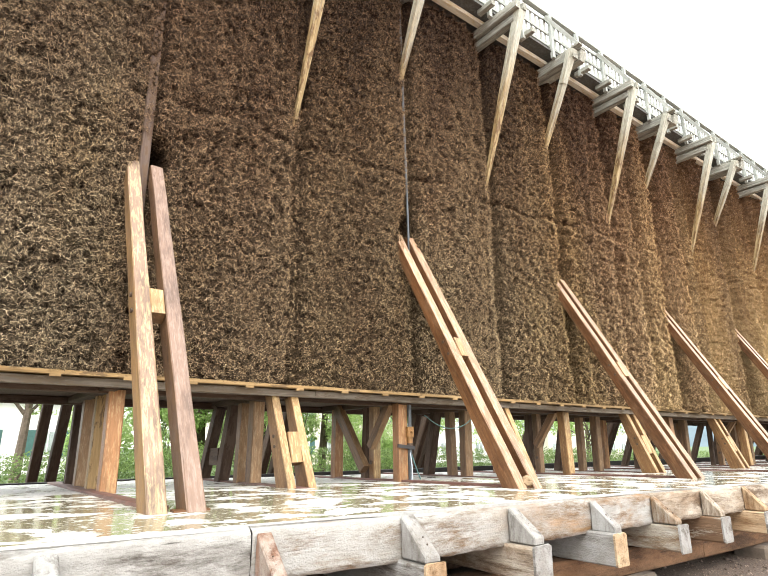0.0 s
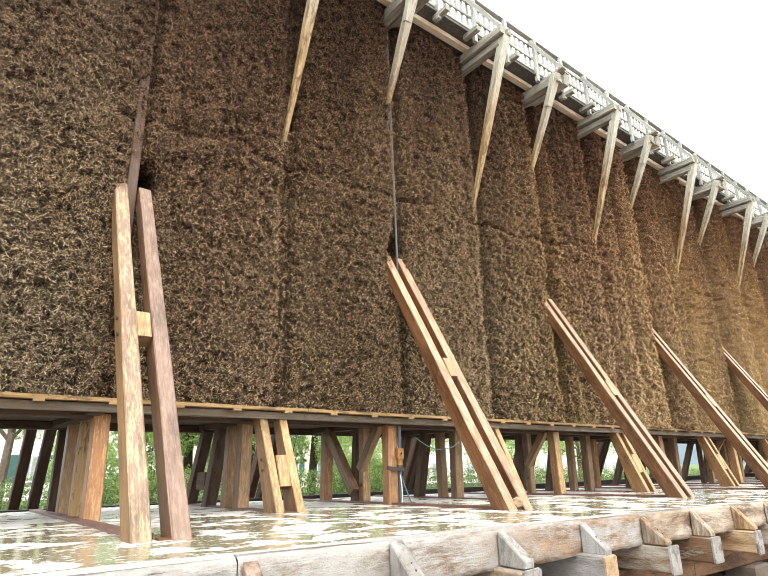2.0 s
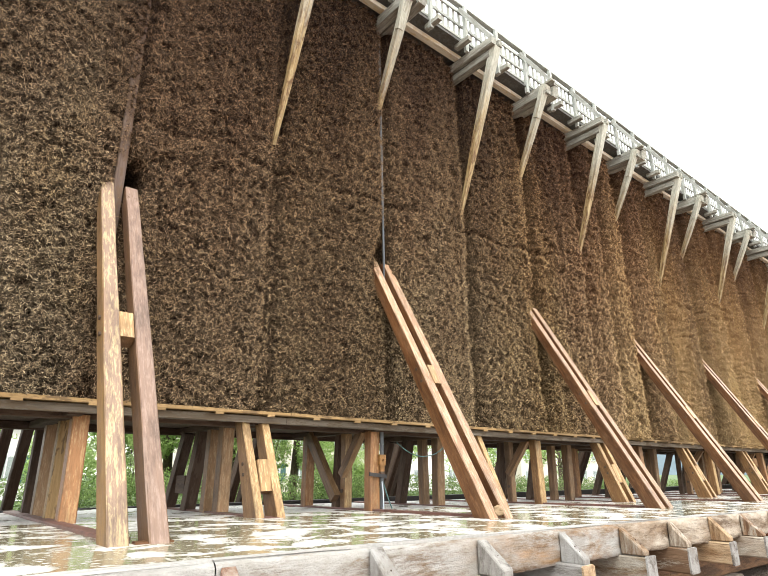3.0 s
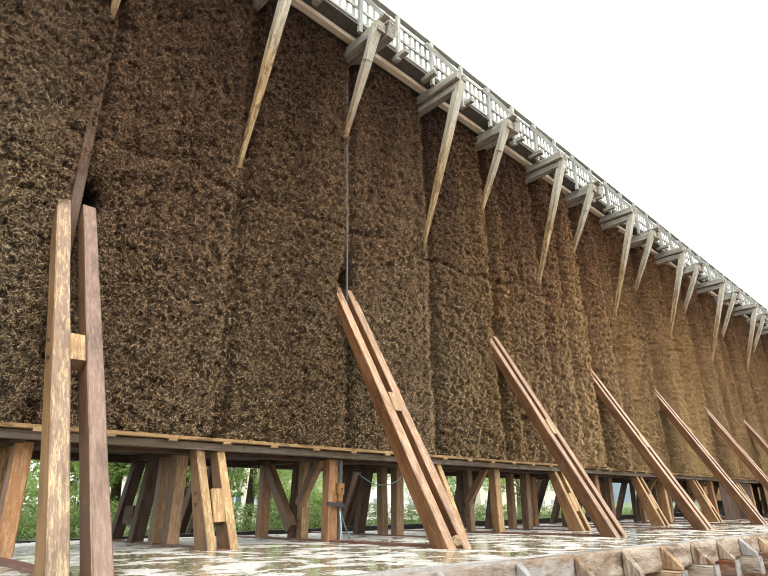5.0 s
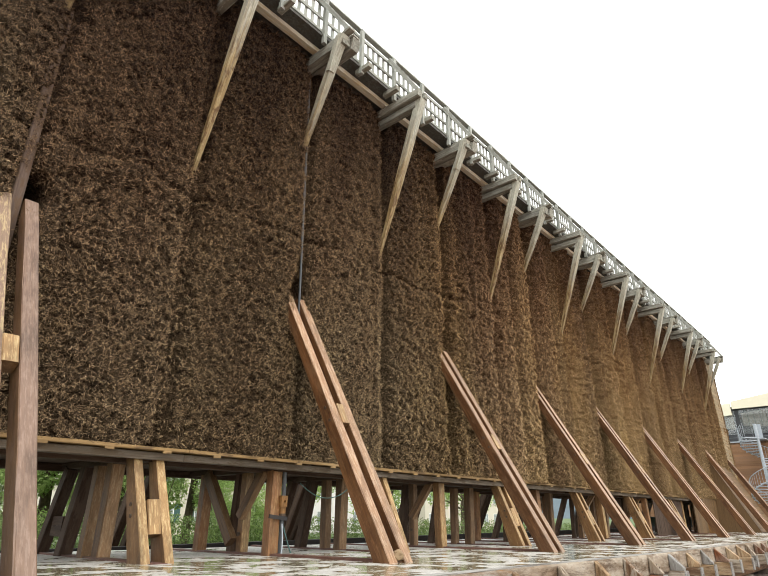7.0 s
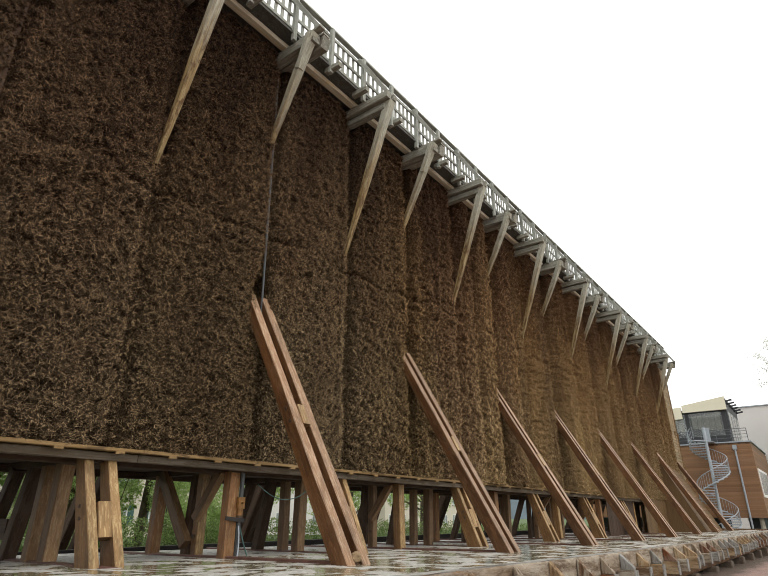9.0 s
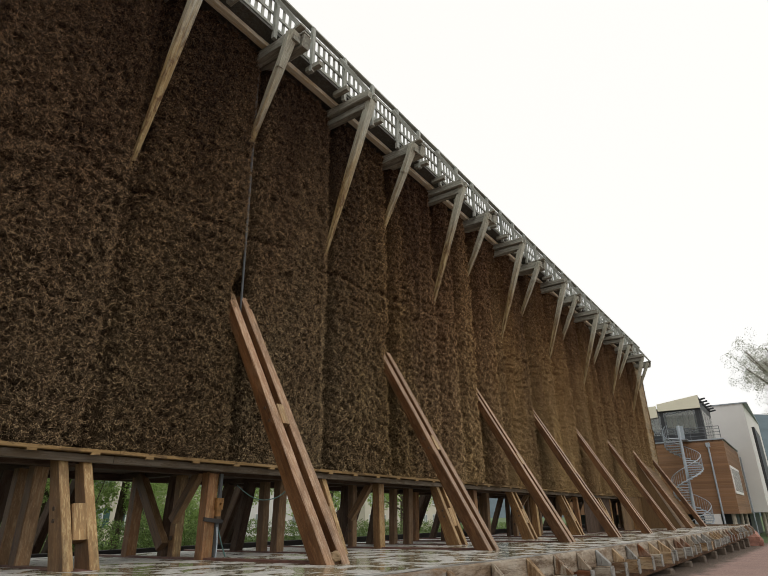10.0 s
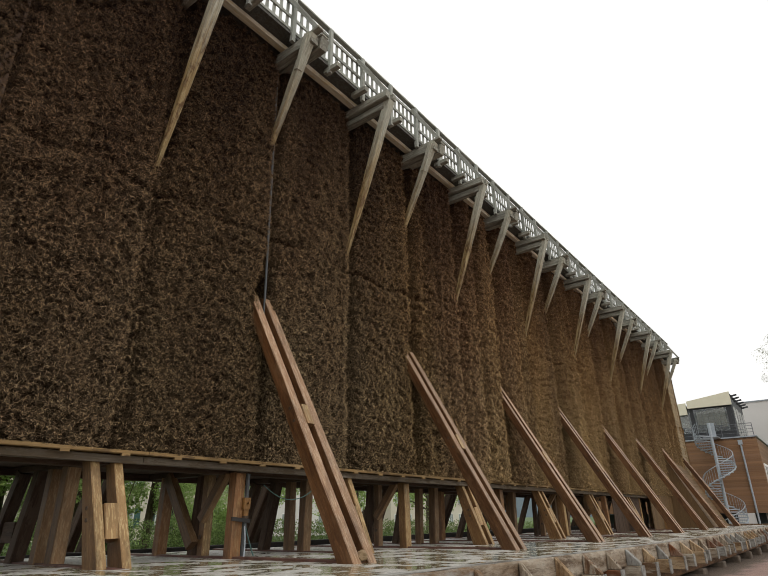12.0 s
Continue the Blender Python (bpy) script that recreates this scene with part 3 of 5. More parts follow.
def face_y(z):
    """The thorn wall's face leans back as it rises."""
    return 2.26 + (z - 1.35) * 0.013


# ---- ground ----
def ground_z(x):
    return -0.84 - 0.0175 * min(max(x - 14.0, 0.0), 40.0)


def build_ground():
    bm = bmesh.new()
    xs = [-900, -300, -100, -40, -15, -5, 0, 5, 10, 14, 18, 24, 30, 36, 42, 48, 54, 70, 100, 200, 400, 900]
    ys = [-900, -300, -100, -40, -20, -10, -6, -4, -3, -2, -1, 0, 2, 4, 6, 8, 12, 20, 40, 80, 200, 400, 900]
    grid = [[bm.verts.new((x, y, ground_z(x) + (random.uniform(-0.02, 0.02) if abs(y) < 12 and -6 < x < 60 else 0))) for y in ys] for x in xs]
    for i in range(len(xs) - 1):
        for j in range(len(ys) - 1):
            bm.faces.new((grid[i][j], grid[i + 1][j], grid[i + 1][j + 1], grid[i][j + 1]))
    ob = part("ground", bm, M_GROUND, None, smooth=True)
    tagged(ob, "reddish gravel ground with lawn beyond the basin", "ground", kind="structure")


def build_pebbles():
    """Loose stones on the bank under and beside the basin's rim."""
    r = np.random.default_rng(17)
    n = 9000
    x = r.uniform(0.5, 11.0, n)
    y = -1.5 - 2.3 * r.random(n) ** 0.8
    s = 0.0075 * np.exp(r.normal(0, 0.5, n))
    oct_ = np.array([(1, 0, 0), (0, 1, 0), (-1, 0, 0), (0, -1, 0), (0, 0, 0.7), (0, 0, -0.7)], float)
    z = np.array([ground_z(v) for v in x])
    v = oct_[None] * s[:, None, None] * r.uniform(0.6, 1.3, (n, 6, 1)) + np.stack([x, y, z + 0.3 * s], -1)[:, None]
    tri = np.array([(0, 1, 4), (1, 2, 4), (2, 3, 4), (3, 0, 4), (1, 0, 5), (2, 1, 5), (3, 2, 5), (0, 3, 5)])
    f = (np.arange(n)[:, None, None] * 6 + tri[None]).reshape(-1, 3)
    ob = new("pebbles", mesh_from("pebbles", v.reshape(-1, 3), f, M_PEBBLE))
    tagged(ob, "loose reddish and grey pebbles scattered along the basin", "pebbles", kind="stuff")


build_ground()
build_pebbles()


# ---- basin deck ----
def water_z(y):
    """The brine runs off towards the middle of the tower."""
    return -0.012 * y


def build_deck():
    bm = bmesh.new()
    bmesh.ops.create_grid(bm, x_segments=60, y_segments=12, size=0.5, matrix=Matrix.Translation(((X0 + DECK_END) / 2, 2.1, 0)) @ Matrix.Diagonal((DECK_END - X0, 8.5, 1, 1)))
    for q in bm.verts:
        q.co.z = water_z(q.co.y) + drop(q.co.x)
    ob = part("water", bm, M_BRINE, None)
    tagged(ob, "shallow greenish brine with white foam patches on the wooden deck", "water", kind="structure")
    deck = box("floor_deck", (X0, -1.2, -0.55), (DECK_END, 6.4, -0.40), M_LEG_DARK)
    tagged(deck, "wet dark wooden basin floor under the brine", "deck", kind="structure")
    for y, z1, nm, lab in ((6.4, -0.055, "trim_rim_back", "dark wet rim board along the far side of the basin"),):
        rim = box(nm, (X0, y, -0.6), (DECK_END, y + 0.14, z1), M_DARK)
        tagged(rim, lab, "rim board", kind="structure")
    end = box("trim_rim_end", (DECK_END, -2.19, -0.5), (DECK_END + 0.14, 6.5, -0.1), M_BRACKET)
    tagged(end, "weathered rim board closing the far end of the basin", "rim board", kind="structure")


build_deck()


def crusted_board(length, w, d, material, rough):
    """A board along local z, w along x, d along y (down is +y), lumpy with crust and ragged along its lower edge."""
    n = max(2, int(length / 0.06))
    prof = [(-0.5, -0.5), (-0.25, -0.5), (0.0, -0.5), (0.3, -0.5), (0.5, -0.42), (0.5, -0.2), (0.5, 0.0), (0.5, 0.2), (0.5, 0.36), (0.5, 0.47), (0.3, 0.5), (-0.5, 0.5)]
    verts = np.empty((n + 1, len(prof), 3))
    seed = random.uniform(0, 90)
    for i in range(n + 1):
        z = length * i / n
        for k, (px, py) in enumerate(prof):
            q = Vector((px * w * 9, py * d * 9 + seed, z * 7))
            out = rough * (noise.noise(q) + 0.6 * noise.noise(q * 2.7))
            sag = rough * (1.0 + 1.6 * noise.noise(Vector((z * 2.2, seed, 3.0))) + 1.2 * noise.noise(Vector((z * 14, seed, 1.0)))) if py > 0.4 else 0.35 * out if py < -0.45 else 0.0
            verts[i, k] = (px * w + (out if px > 0.2 else 0.0), py * d + sag, z)
    m = len(prof)
    a = (np.arange(n)[:, None] * m + np.arange(m)[None])
    b = (np.arange(n)[:, None] * m + (np.arange(m)[None] + 1) % m)
    f = np.stack([a, b, b + m, a + m], -1).reshape(-1, 4)
    return mesh_from("rim_board", verts.reshape(-1, 3), f, material)


def build_edge():
    """The salt-crusted front rim: boards butted end to end, with a bracket each metre."""
    x = X0
    while x < DECK_END:
        x2 = min(x + 4.07 if x > X0 else -4.00, DECK_END)
        mat = M_SALT if x < -1.0 else M_SALT_SEEP if x < 3.0 else (M_SALT_BROWN, M_SALT_TAN)[int(x) % 2]
        a, b = Vector((x, -2.205, -0.035 + drop(x))), Vector((x2, -2.205, -0.035 + drop(x2)))
        t = attach("rim_board", crusted_board((b - a).length - 0.006, 0.11, 0.265, mat, 0.011), along(a, b, (0, -1, 0)))
        tagged(t, "thick salt-whitened timber rim board of the basin", "rim board", "basin rim boards")
        c = attach("salt_crust", bar_mesh("salt_crust", x2 - x - 0.01, 0.075, 0.016, M_CRUST, 0.008), along((x, -2.190, 0.102 + drop(x)), (x2, -2.190, 0.102 + drop(x2)), (0, 1, 0)), t, "white salt crust on the edge")
        x = x2
    r = random.Random(12)
    near = {5: (M_GUSSET, M_SALT), 6: (M_RUSTY, M_SALT_ORANGE), 7: (M_GUSSET, M_GUSSET), 8: (M_SALT, M_SALT_BROWN), 9: (M_GUSSET, M_GUSSET), 10: (M_SALT_ORANGE, M_SALT_ORANGE), 11: (M_SALT_BROWN, M_BRACKET), 12: (M_SALT_TAN, M_SALT_TAN)}
    k = 0
    bx = 0.12 - 1.01 * 6
    while bx < DECK_END - 0.2:
        dz = drop(bx)
        top_mat, mat = near.get(k, (r.choice((M_GUSSET, M_GUSSET, M_SALT, M_SALT_BROWN, M_SALT_BROWN, M_SALT_TAN, M_BRACKET, M_RUSTY)), r.choice((M_GUSSET, M_SALT, M_SALT_BROWN, M_SALT_BROWN, M_SALT_TAN, M_BRACKET, M_RUSTY))))
        b = thing("rim_bracket", (bx, -2.3, -0.4), "rust-stained cantilever beam with a sloping timber gusset against the rim" if M_RUSTY in (mat, top_mat) else "salt-whitened cantilever beam with a sloping timber gusset against the rim" if mat is M_GUSSET else "weathered cantilever beam with a sloping timber gusset against the rim", "bracket", "rim brackets")
        w = r.uniform(0.15, 0.20)
        out = r.uniform(-0.04, 0.05)
        lean = r.uniform(-0.02, 0.02)
        timber("cantilever", (bx - lean, -0.7, -0.275 + dz), (bx + lean, -2.50 + out, -0.275 + dz), w, 0.235 + r.uniform(-0.015, 0.02), mat, b, wear=0.007, cut1=r.uniform(-0.10, 0.10))
        # a skin of salt stands a little proud round the sawn end
        timber("end_crust", (bx + lean, -2.495 + out, -0.275 + dz), (bx + lean, -2.513 + out, -0.275 + dz), w + 0.006, 0.245, M_GUSSET if mat is not M_GUSSET else M_SALT_TAN, b, "thin salt skin on the beam end", wear=0.010)
        g = 0.10 + r.uniform(-0.01, 0.02)
        bm = bmesh.new()
        pts = [(-2.268, 0.090 + r.uniform(-0.02, 0.012)), (-2.268, -0.156), (-2.485 + out, -0.156), (-2.485 + out, -0.118 + r.uniform(-0.015, 0.02))]
        va = [bm.verts.new((-g / 2 + r.uniform(-0.006, 0.006), y, z)) for y, z in pts]
        vb = [bm.verts.new((g / 2 + r.uniform(-0.006, 0.006), y, z)) for y, z in pts]
        bm.faces.new(va)
        bm.faces.new(vb[::-1])
        for i in range(4):
            bm.faces.new((va[i], vb[i], vb[(i + 1) % 4], va[(i + 1) % 4]))
        bmesh.ops.recalc_face_normals(bm, faces=bm.faces)
        bmesh.ops.bevel(bm, geom=bm.edges[:], offset=0.008, segments=1, affect="EDGES")
        gs = attach("gusset", mesh_of(bm, "gusset", top_mat), Matrix.Translation((bx + r.uniform(-0.02, 0.04), 0, dz)), b, "sloping gusset")
        for f in (0.55, 0.72):
            y, z = -2.268 + f * (-0.217 + out), 0.090 - f * 0.208 + dz
            rod("nail", (bx + 0.01, y, z - 0.02), (bx + 0.01, y - 0.004, z + 0.004), 0.005, M_IRON, gs)
        bx += 1.01
        k += 1
    for y in (-1.95,):
        x = X0
        while x < DECK_END - 0.3:
            x2 = min(x + 6.0, DECK_END - 0.1)
            t = timber("bearer", (x, y, -0.51 + drop(x)), (x2 - 0.01, y, -0.51 + drop(x2)), 0.2, 0.23, M_BEARER, side=(0, 1, 0))
            tagged(t, "rust-brown timber bearer under the basin beams", "bearer beam", "bearer beams")
            x = x2
    x = -4.9
    while x < DECK_END - 0.5:
        for y in (-1.95,):
            gz = ground_z(x)
            p = box("pier", (x - 0.22, y - 0.2, gz - 0.1), (x + 0.22, y + 0.2, -0.625 + drop(x)), M_ROUGH, bevel=0.03)
            tagged(p, "rough dark sandstone block carrying the bearer", "pier", "stone piers")
        x += 3.0
    # added dark sheet that paints the shaded void behind the beams
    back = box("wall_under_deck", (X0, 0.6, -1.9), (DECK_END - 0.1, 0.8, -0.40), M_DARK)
    tagged(back, "added dark sheet standing for the shaded void behind the basin beams", "wall", kind="structure")


build_edge()


# ---- thorn wall ----
def brush_y(x, z):
    """Depth of the packed thorn face: folds between the frames, tier creases, clumps."""
    y = face_y(z)
    bx = np.minimum(x, 24.0) + np.maximum(x - 24.0, 0) / 1.08
    u = ((bx - MID) / 2.4) % 1.0
    j = np.floor((bx - MID) / 2.4)
    d = np.minimum(u, 1 - u) * 2.4
    far = np.clip((x - 8) / 7, 0, 1)
    depth = 0.10 + 0.09 * np.sin(j * 2.3 + 1) ** 2 + 0.32 * far
    half = np.abs(((u + 0.08 * np.sin(j * 1.7)) % 1.0) - 0.5) * 2.4
    y = y + depth * np.exp(-(d / (0.12 + 0.04 * far)) ** 2) + 0.12 * np.exp(-(((u * 2.4 + 1.2) % 2.4 - 1.2 - 0.09) / 0.04) ** 2) - (0.05 + 0.10 * far) * np.sin(u * np.pi) ** 0.7
    y = y + 0.34 * far * np.exp(-(half / 0.15) ** 2) * (0.5 + 0.5 * np.sin(j * 3.1) ** 2)
    y = y - 0.10 * far * np.clip(half / 1.2, 0, 1) ** 0.5 * np.clip(d / 1.2, 0, 1) ** 0.5
    ph = x * 2.15 + 0.9 * np.sin(x * 1.13) + 0.5 * np.sin(x * 0.47 + 2) + 0.15 * np.sin(z * 0.9 + j)
    y = y + (0.04 + 0.05 * far) * (1 - 2 * np.abs(np.sin(ph)) ** 0.8) * (0.5 + 0.5 * np.sin(x * 0.9 + 1) ** 2)
    y = y + 0.85 * prop_gap(x, z)
    cz = 5.36 + 0.045 * np.clip(x, 0, 12) + 0.07 * np.sin(x * 1.3) + 0.05 * np.sin(x * 4.1 + 1)
    y = y + (0.17 + 0.09 * np.sin(x * 2.7 + 0.5)) * (1 - 0.6 * far) * np.clip(0.45 + 0.18 * x, 0.3, 1.0) * np.exp(-((z - cz) / 0.05) ** 2) - 0.05 * np.exp(-((z - cz + 0.25) / 0.2) ** 2)
    y = y + 0.30 * np.exp(-((x - 2.63) / 0.045) ** 2) * np.clip((2.15 - z) / 0.4, 0, 1)
    return y


def lumps(x, z, seed, size):
    """Cheap smooth value noise on a grid, vectorised."""
    r = np.random.default_rng(seed)
    g = r.random((256, 256))
    a, b = x / size, z / size
    i, k = np.floor(a).astype(int), np.floor(b).astype(int)
    fa, fb = a - i, b - k
    fa, fb = fa * fa * (3 - 2 * fa), fb * fb * (3 - 2 * fb)
    v = lambda p, q: g[p % 256, q % 256]
    return (v(i, k) * (1 - fa) + v(i + 1, k) * fa) * (1 - fb) + (v(i, k + 1) * (1 - fa) + v(i + 1, k + 1) * fa) * fb


def prop_gap(x, z):
    """1 in the torn gap above each prop's head."""
    bx = np.minimum(x, 24.0) + np.maximum(x - 24.0, 0) / 1.08
    return np.exp(-(((bx + 0.5 * BAY - 0.22 - 0.20 * np.exp(-(x / 2.0) ** 2)) % BAY - 0.5 * BAY) / 0.15) ** 2 - ((z - 4.52) / 0.22) ** 2)


def hollow(x, z):
    """Small dark hollows between the clumps, 0 to 1."""
    far = np.clip((x - 4) / 6, 0, 1)
    gap = prop_gap(x, z)
    return 0.5 * gap + 0.65 * ((1 - far) * lumps(x, z, 6, 0.04) + far * lumps(x, z, 7, 0.07)) + 0.35 * lumps(x, z * 1.3, 8, 0.075)


def brush_depth(x, z):
    far = np.clip((x - 6) / 12, 0, 1)
    return brush_y(x, z) + (0.05 - 0.02 * far) * (lumps(x, z, 3, 0.24) - 0.5) + (0.06 - 0.03 * far) * (lumps(x, z, 5, 0.09) - 0.5) + 0.27 * np.clip(hollow(x, z) - 0.42, -0.15, 1.0) + 0.15 * np.clip(lumps(x, z, 9, 0.13) - 0.84, 0, 1) * 3.0


Z_LO, Z_HI = 1.40, 10.12


def build_brush():
    xs = np.concatenate([np.arange(X0, -2.5, 0.2), np.arange(-2.5, 9, 0.027), np.arange(9, 18, 0.05), np.arange(18, WALL_END + 0.01, 0.1)])
    zs = np.arange(Z_LO, Z_HI + 0.01, 0.036)
    gx, gz = np.meshgrid(xs, zs, indexing="ij")
    gy = brush_depth(gx, gz) + 0.036 - 0.026 * np.clip((gx - 6) / 10, 0, 1)
    v = np.stack([gx, gy, gz], -1).reshape(-1, 3)
    nx, nz = len(xs), len(zs)
    a = (np.arange(nx - 1)[:, None] * nz + np.arange(nz - 1)[None]).ravel()
    f = np.stack([a, a + nz, a + nz + 1, a + 1], -1)
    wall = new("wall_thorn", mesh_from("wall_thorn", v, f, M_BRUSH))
    tagged(wall, "tall wall of tightly packed brown blackthorn brushwood", "brushwood wall", kind="structure")
    core = box("core", (X0, 3.4, Z_LO), (WALL_END, 5.6, Z_HI), M_BRUSH, wall)
    core["label"] = "dense brushwood body behind the face"
    # end face
    ez = np.arange(Z_LO, Z_HI + 0.01, 0.08)
    ey = np.arange(2.0, 5.7, 0.08)
    g1, g2 = np.meshgrid(ey, ez, indexing="ij")
    edge = np.maximum(g1, brush_y(np.full_like(g2, WALL_END - 0.02), g2))
    v = np.stack([WALL_END + 0.08 * (lumps(g1, g2, 11, 0.2) - 0.5) + 0.02, edge, g2], -1).reshape(-1, 3)
    n1, n2 = len(ey), len(ez)
    a = (np.arange(n1 - 1)[:, None] * n2 + np.arange(n2 - 1)[None]).ravel()
    f = np.stack([a, a + n2, a + n2 + 1, a + 1], -1)
    attach("end_face", mesh_from("end_face", v, f, M_BRUSH), Matrix.Identity(4), wall)

    def twigs(name, x1, x2, count, size, width, segs):
        x = rng.uniform(x1, x2, count)
        z = rng.uniform(Z_LO - 0.01, np.minimum(Z_HI, 7.7 + 1.05 * np.maximum(x, 0.0)))
        # few twigs reach into the small hollows
        keep = rng.random(count) > np.clip((hollow(x, z) - 0.52) / 0.16, 0, 0.85) * (1 - 0.5 * np.clip((x - 8) / 12, 0, 1))
        keep &= prop_gap(x, z) < 0.36
        x, z = x[keep], z[keep]
        count = len(x)
        y = brush_depth(x, z) + rng.uniform(-0.012, 0.02, count)
        base = np.stack([x, y, z], -1)
        ang = rng.uniform(0, 2 * np.pi, count)
        outw = rng.uniform(-0.1, 1.0, count)
        d = np.stack([np.cos(ang), -outw, np.sin(ang) * 0.9], -1)
        d /= np.linalg.norm(d, axis=1, keepdims=True)
        ln = size * rng.uniform(0.5, 1.4, count)[:, None]
        bend = rng.normal(0, 0.5, (count, 3))
        bend[:, 1] *= 0.5
        pts = [base]
        for n in range(segs):
            pts.append(pts[-1] + d * ln / segs)
            d = d + bend * (1.0 if n == 0 else rng.uniform(-0.5, 1.2, (count, 1)))
            d /= np.linalg.norm(d, axis=1, keepdims=True)
        side = np.cross(pts[-1] - pts[0], np.stack([rng.normal(0, 0.3, count), np.full(count, -1.0), rng.normal(0, 0.3, count)], -1))
        side /= np.linalg.norm(side, axis=1, keepdims=True) + 1e-9
        w = width * rng.uniform(0.6, 1.3, count)[:, None]
        v = np.empty((count, 2 * segs + 2, 3))
        for n in range(segs + 1):
            t = 1.0 - 0.6 * (n / segs) ** 2
            v[:, 2 * n] = pts[n] - side * w * t
            v[:, 2 * n + 1] = pts[n] + side * w * t
        v[:, :, 2] = np.maximum(v[:, :, 2], Z_LO - 0.03)
        f0 = np.array([[2 * n, 2 * n + 1, 2 * n + 3, 2 * n + 2] for n in range(segs)])
        f = (np.arange(count)[:, None, None] * (2 * segs + 2) + f0[None]).reshape(-1, 4)
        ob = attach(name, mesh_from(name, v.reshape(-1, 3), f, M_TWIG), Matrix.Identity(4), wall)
        ob["kind"] = "stuff"

    twigs("twigs", -2.2, 7.6, 370000, 0.060, 0.0022, 2)
    twigs("twigs", 7.6, 16.0, 300000, 0.032, 0.0032, 1)
    twigs("twigs", 16.0, WALL_END, 240000, 0.032, 0.0042, 1)


build_brush()


# ---- ledge under the thorn wall ----
def build_ledge():
    x = X0
    while x < WALL_END:
        x2 = min(x + BAY, WALL_END)
        y = face_y(Z_LO)
        t = timber("ledge_board", (x, y + 0.11, 1.375), (x2 - 0.008, y + 0.11, 1.375), 0.34, 0.045, M_LEDGE, side=(0, 1, 0))
        tagged(t, "yellowish pine ledge board under the brushwood", "ledge board", "ledge boards")
        t = timber("sill_beam", (x, y + 0.14, 1.29), (x2 - 0.008, y + 0.14, 1.29), 0.14, 0.10, M_BEAM, side=(0, 1, 0))
        tagged(t, "grey weathered sill beam under the ledge", "sill beam", "sill beams")
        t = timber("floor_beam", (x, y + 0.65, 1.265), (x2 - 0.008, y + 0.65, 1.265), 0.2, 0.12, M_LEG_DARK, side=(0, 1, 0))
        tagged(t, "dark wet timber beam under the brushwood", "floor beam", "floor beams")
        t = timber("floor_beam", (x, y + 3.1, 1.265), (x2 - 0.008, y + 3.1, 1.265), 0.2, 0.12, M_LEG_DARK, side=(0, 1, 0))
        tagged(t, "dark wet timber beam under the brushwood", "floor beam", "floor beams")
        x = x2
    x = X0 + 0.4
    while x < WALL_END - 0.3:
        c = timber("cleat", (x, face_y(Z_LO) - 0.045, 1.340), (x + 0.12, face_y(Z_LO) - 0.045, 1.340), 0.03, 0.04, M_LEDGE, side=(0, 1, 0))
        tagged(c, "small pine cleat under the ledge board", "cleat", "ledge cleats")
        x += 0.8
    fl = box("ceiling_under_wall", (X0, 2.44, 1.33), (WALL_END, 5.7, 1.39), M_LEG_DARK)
    tagged(fl, "dark plank underside of the brushwood", "ceiling", kind="structure")


build_ledge()


# ---- frames: legs below the wall ----
def build_frames():
    j = -2
    while MID + 2.4 * j < 39.3:
        x = bay_x(MID + 2.4 * j)
        dz = drop(x)
        even = j % 2 == 0
        name = "leg_frame"
        fr = thing(name, (x, 2.6, 0), "brown timber leg frame on a sleeper below the brushwood" if not even else "brown timber leg frame with knee braces on a sleeper", "leg frame", "leg frames")
        s = timber("sleeper", (x, 0.02 if even else 1.9, (0.008 if even else -0.03) + dz), (x, 6.3, -0.068 + dz), 0.16, 0.05, M_RUST, fr, "rust-brown flat sleeper")
        top = 1.24
        if j == 0:
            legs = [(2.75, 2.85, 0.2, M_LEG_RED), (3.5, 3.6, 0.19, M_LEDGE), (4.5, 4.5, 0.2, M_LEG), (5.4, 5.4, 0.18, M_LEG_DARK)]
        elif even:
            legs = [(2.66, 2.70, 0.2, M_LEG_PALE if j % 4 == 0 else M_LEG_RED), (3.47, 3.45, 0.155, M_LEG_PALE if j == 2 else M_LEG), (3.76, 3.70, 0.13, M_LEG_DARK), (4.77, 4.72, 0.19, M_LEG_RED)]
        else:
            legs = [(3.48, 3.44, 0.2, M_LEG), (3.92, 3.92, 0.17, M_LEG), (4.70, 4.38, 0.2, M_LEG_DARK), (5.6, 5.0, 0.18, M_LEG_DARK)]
            if j == 1:
                timber("block", (x, 4.85, 0.35), (x, 5.25, 0.35), 0.12, 0.3, M_LEG_DARK, fr)
        sx = x
        x = x + (0.13 if j == 0 else 0.0)
        for yb, yt, w, mat in legs:
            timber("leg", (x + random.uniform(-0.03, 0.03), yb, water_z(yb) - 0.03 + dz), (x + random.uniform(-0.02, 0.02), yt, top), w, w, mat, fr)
        if even and j:
            if j == 2:
                timber("knee_brace", (x - 0.10, 3.62, 0.10), (x - 0.10, 4.56, 1.26), 0.14, 0.20, M_LEG, fr)
            timber("knee_brace", (x - 0.10, 3.42, 0.50), (x - 0.10, 2.84, 1.26), 0.13, 0.16, M_LEG, fr)
            for z in (0.23, 0.52):
                rod("bolt", (x - 0.09, 3.46, z), (x - 0.070, 3.46, z), 0.036, M_IRON, fr)
        x = sx
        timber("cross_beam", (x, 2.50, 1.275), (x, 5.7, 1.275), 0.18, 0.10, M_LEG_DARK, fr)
        j += 1


build_frames()


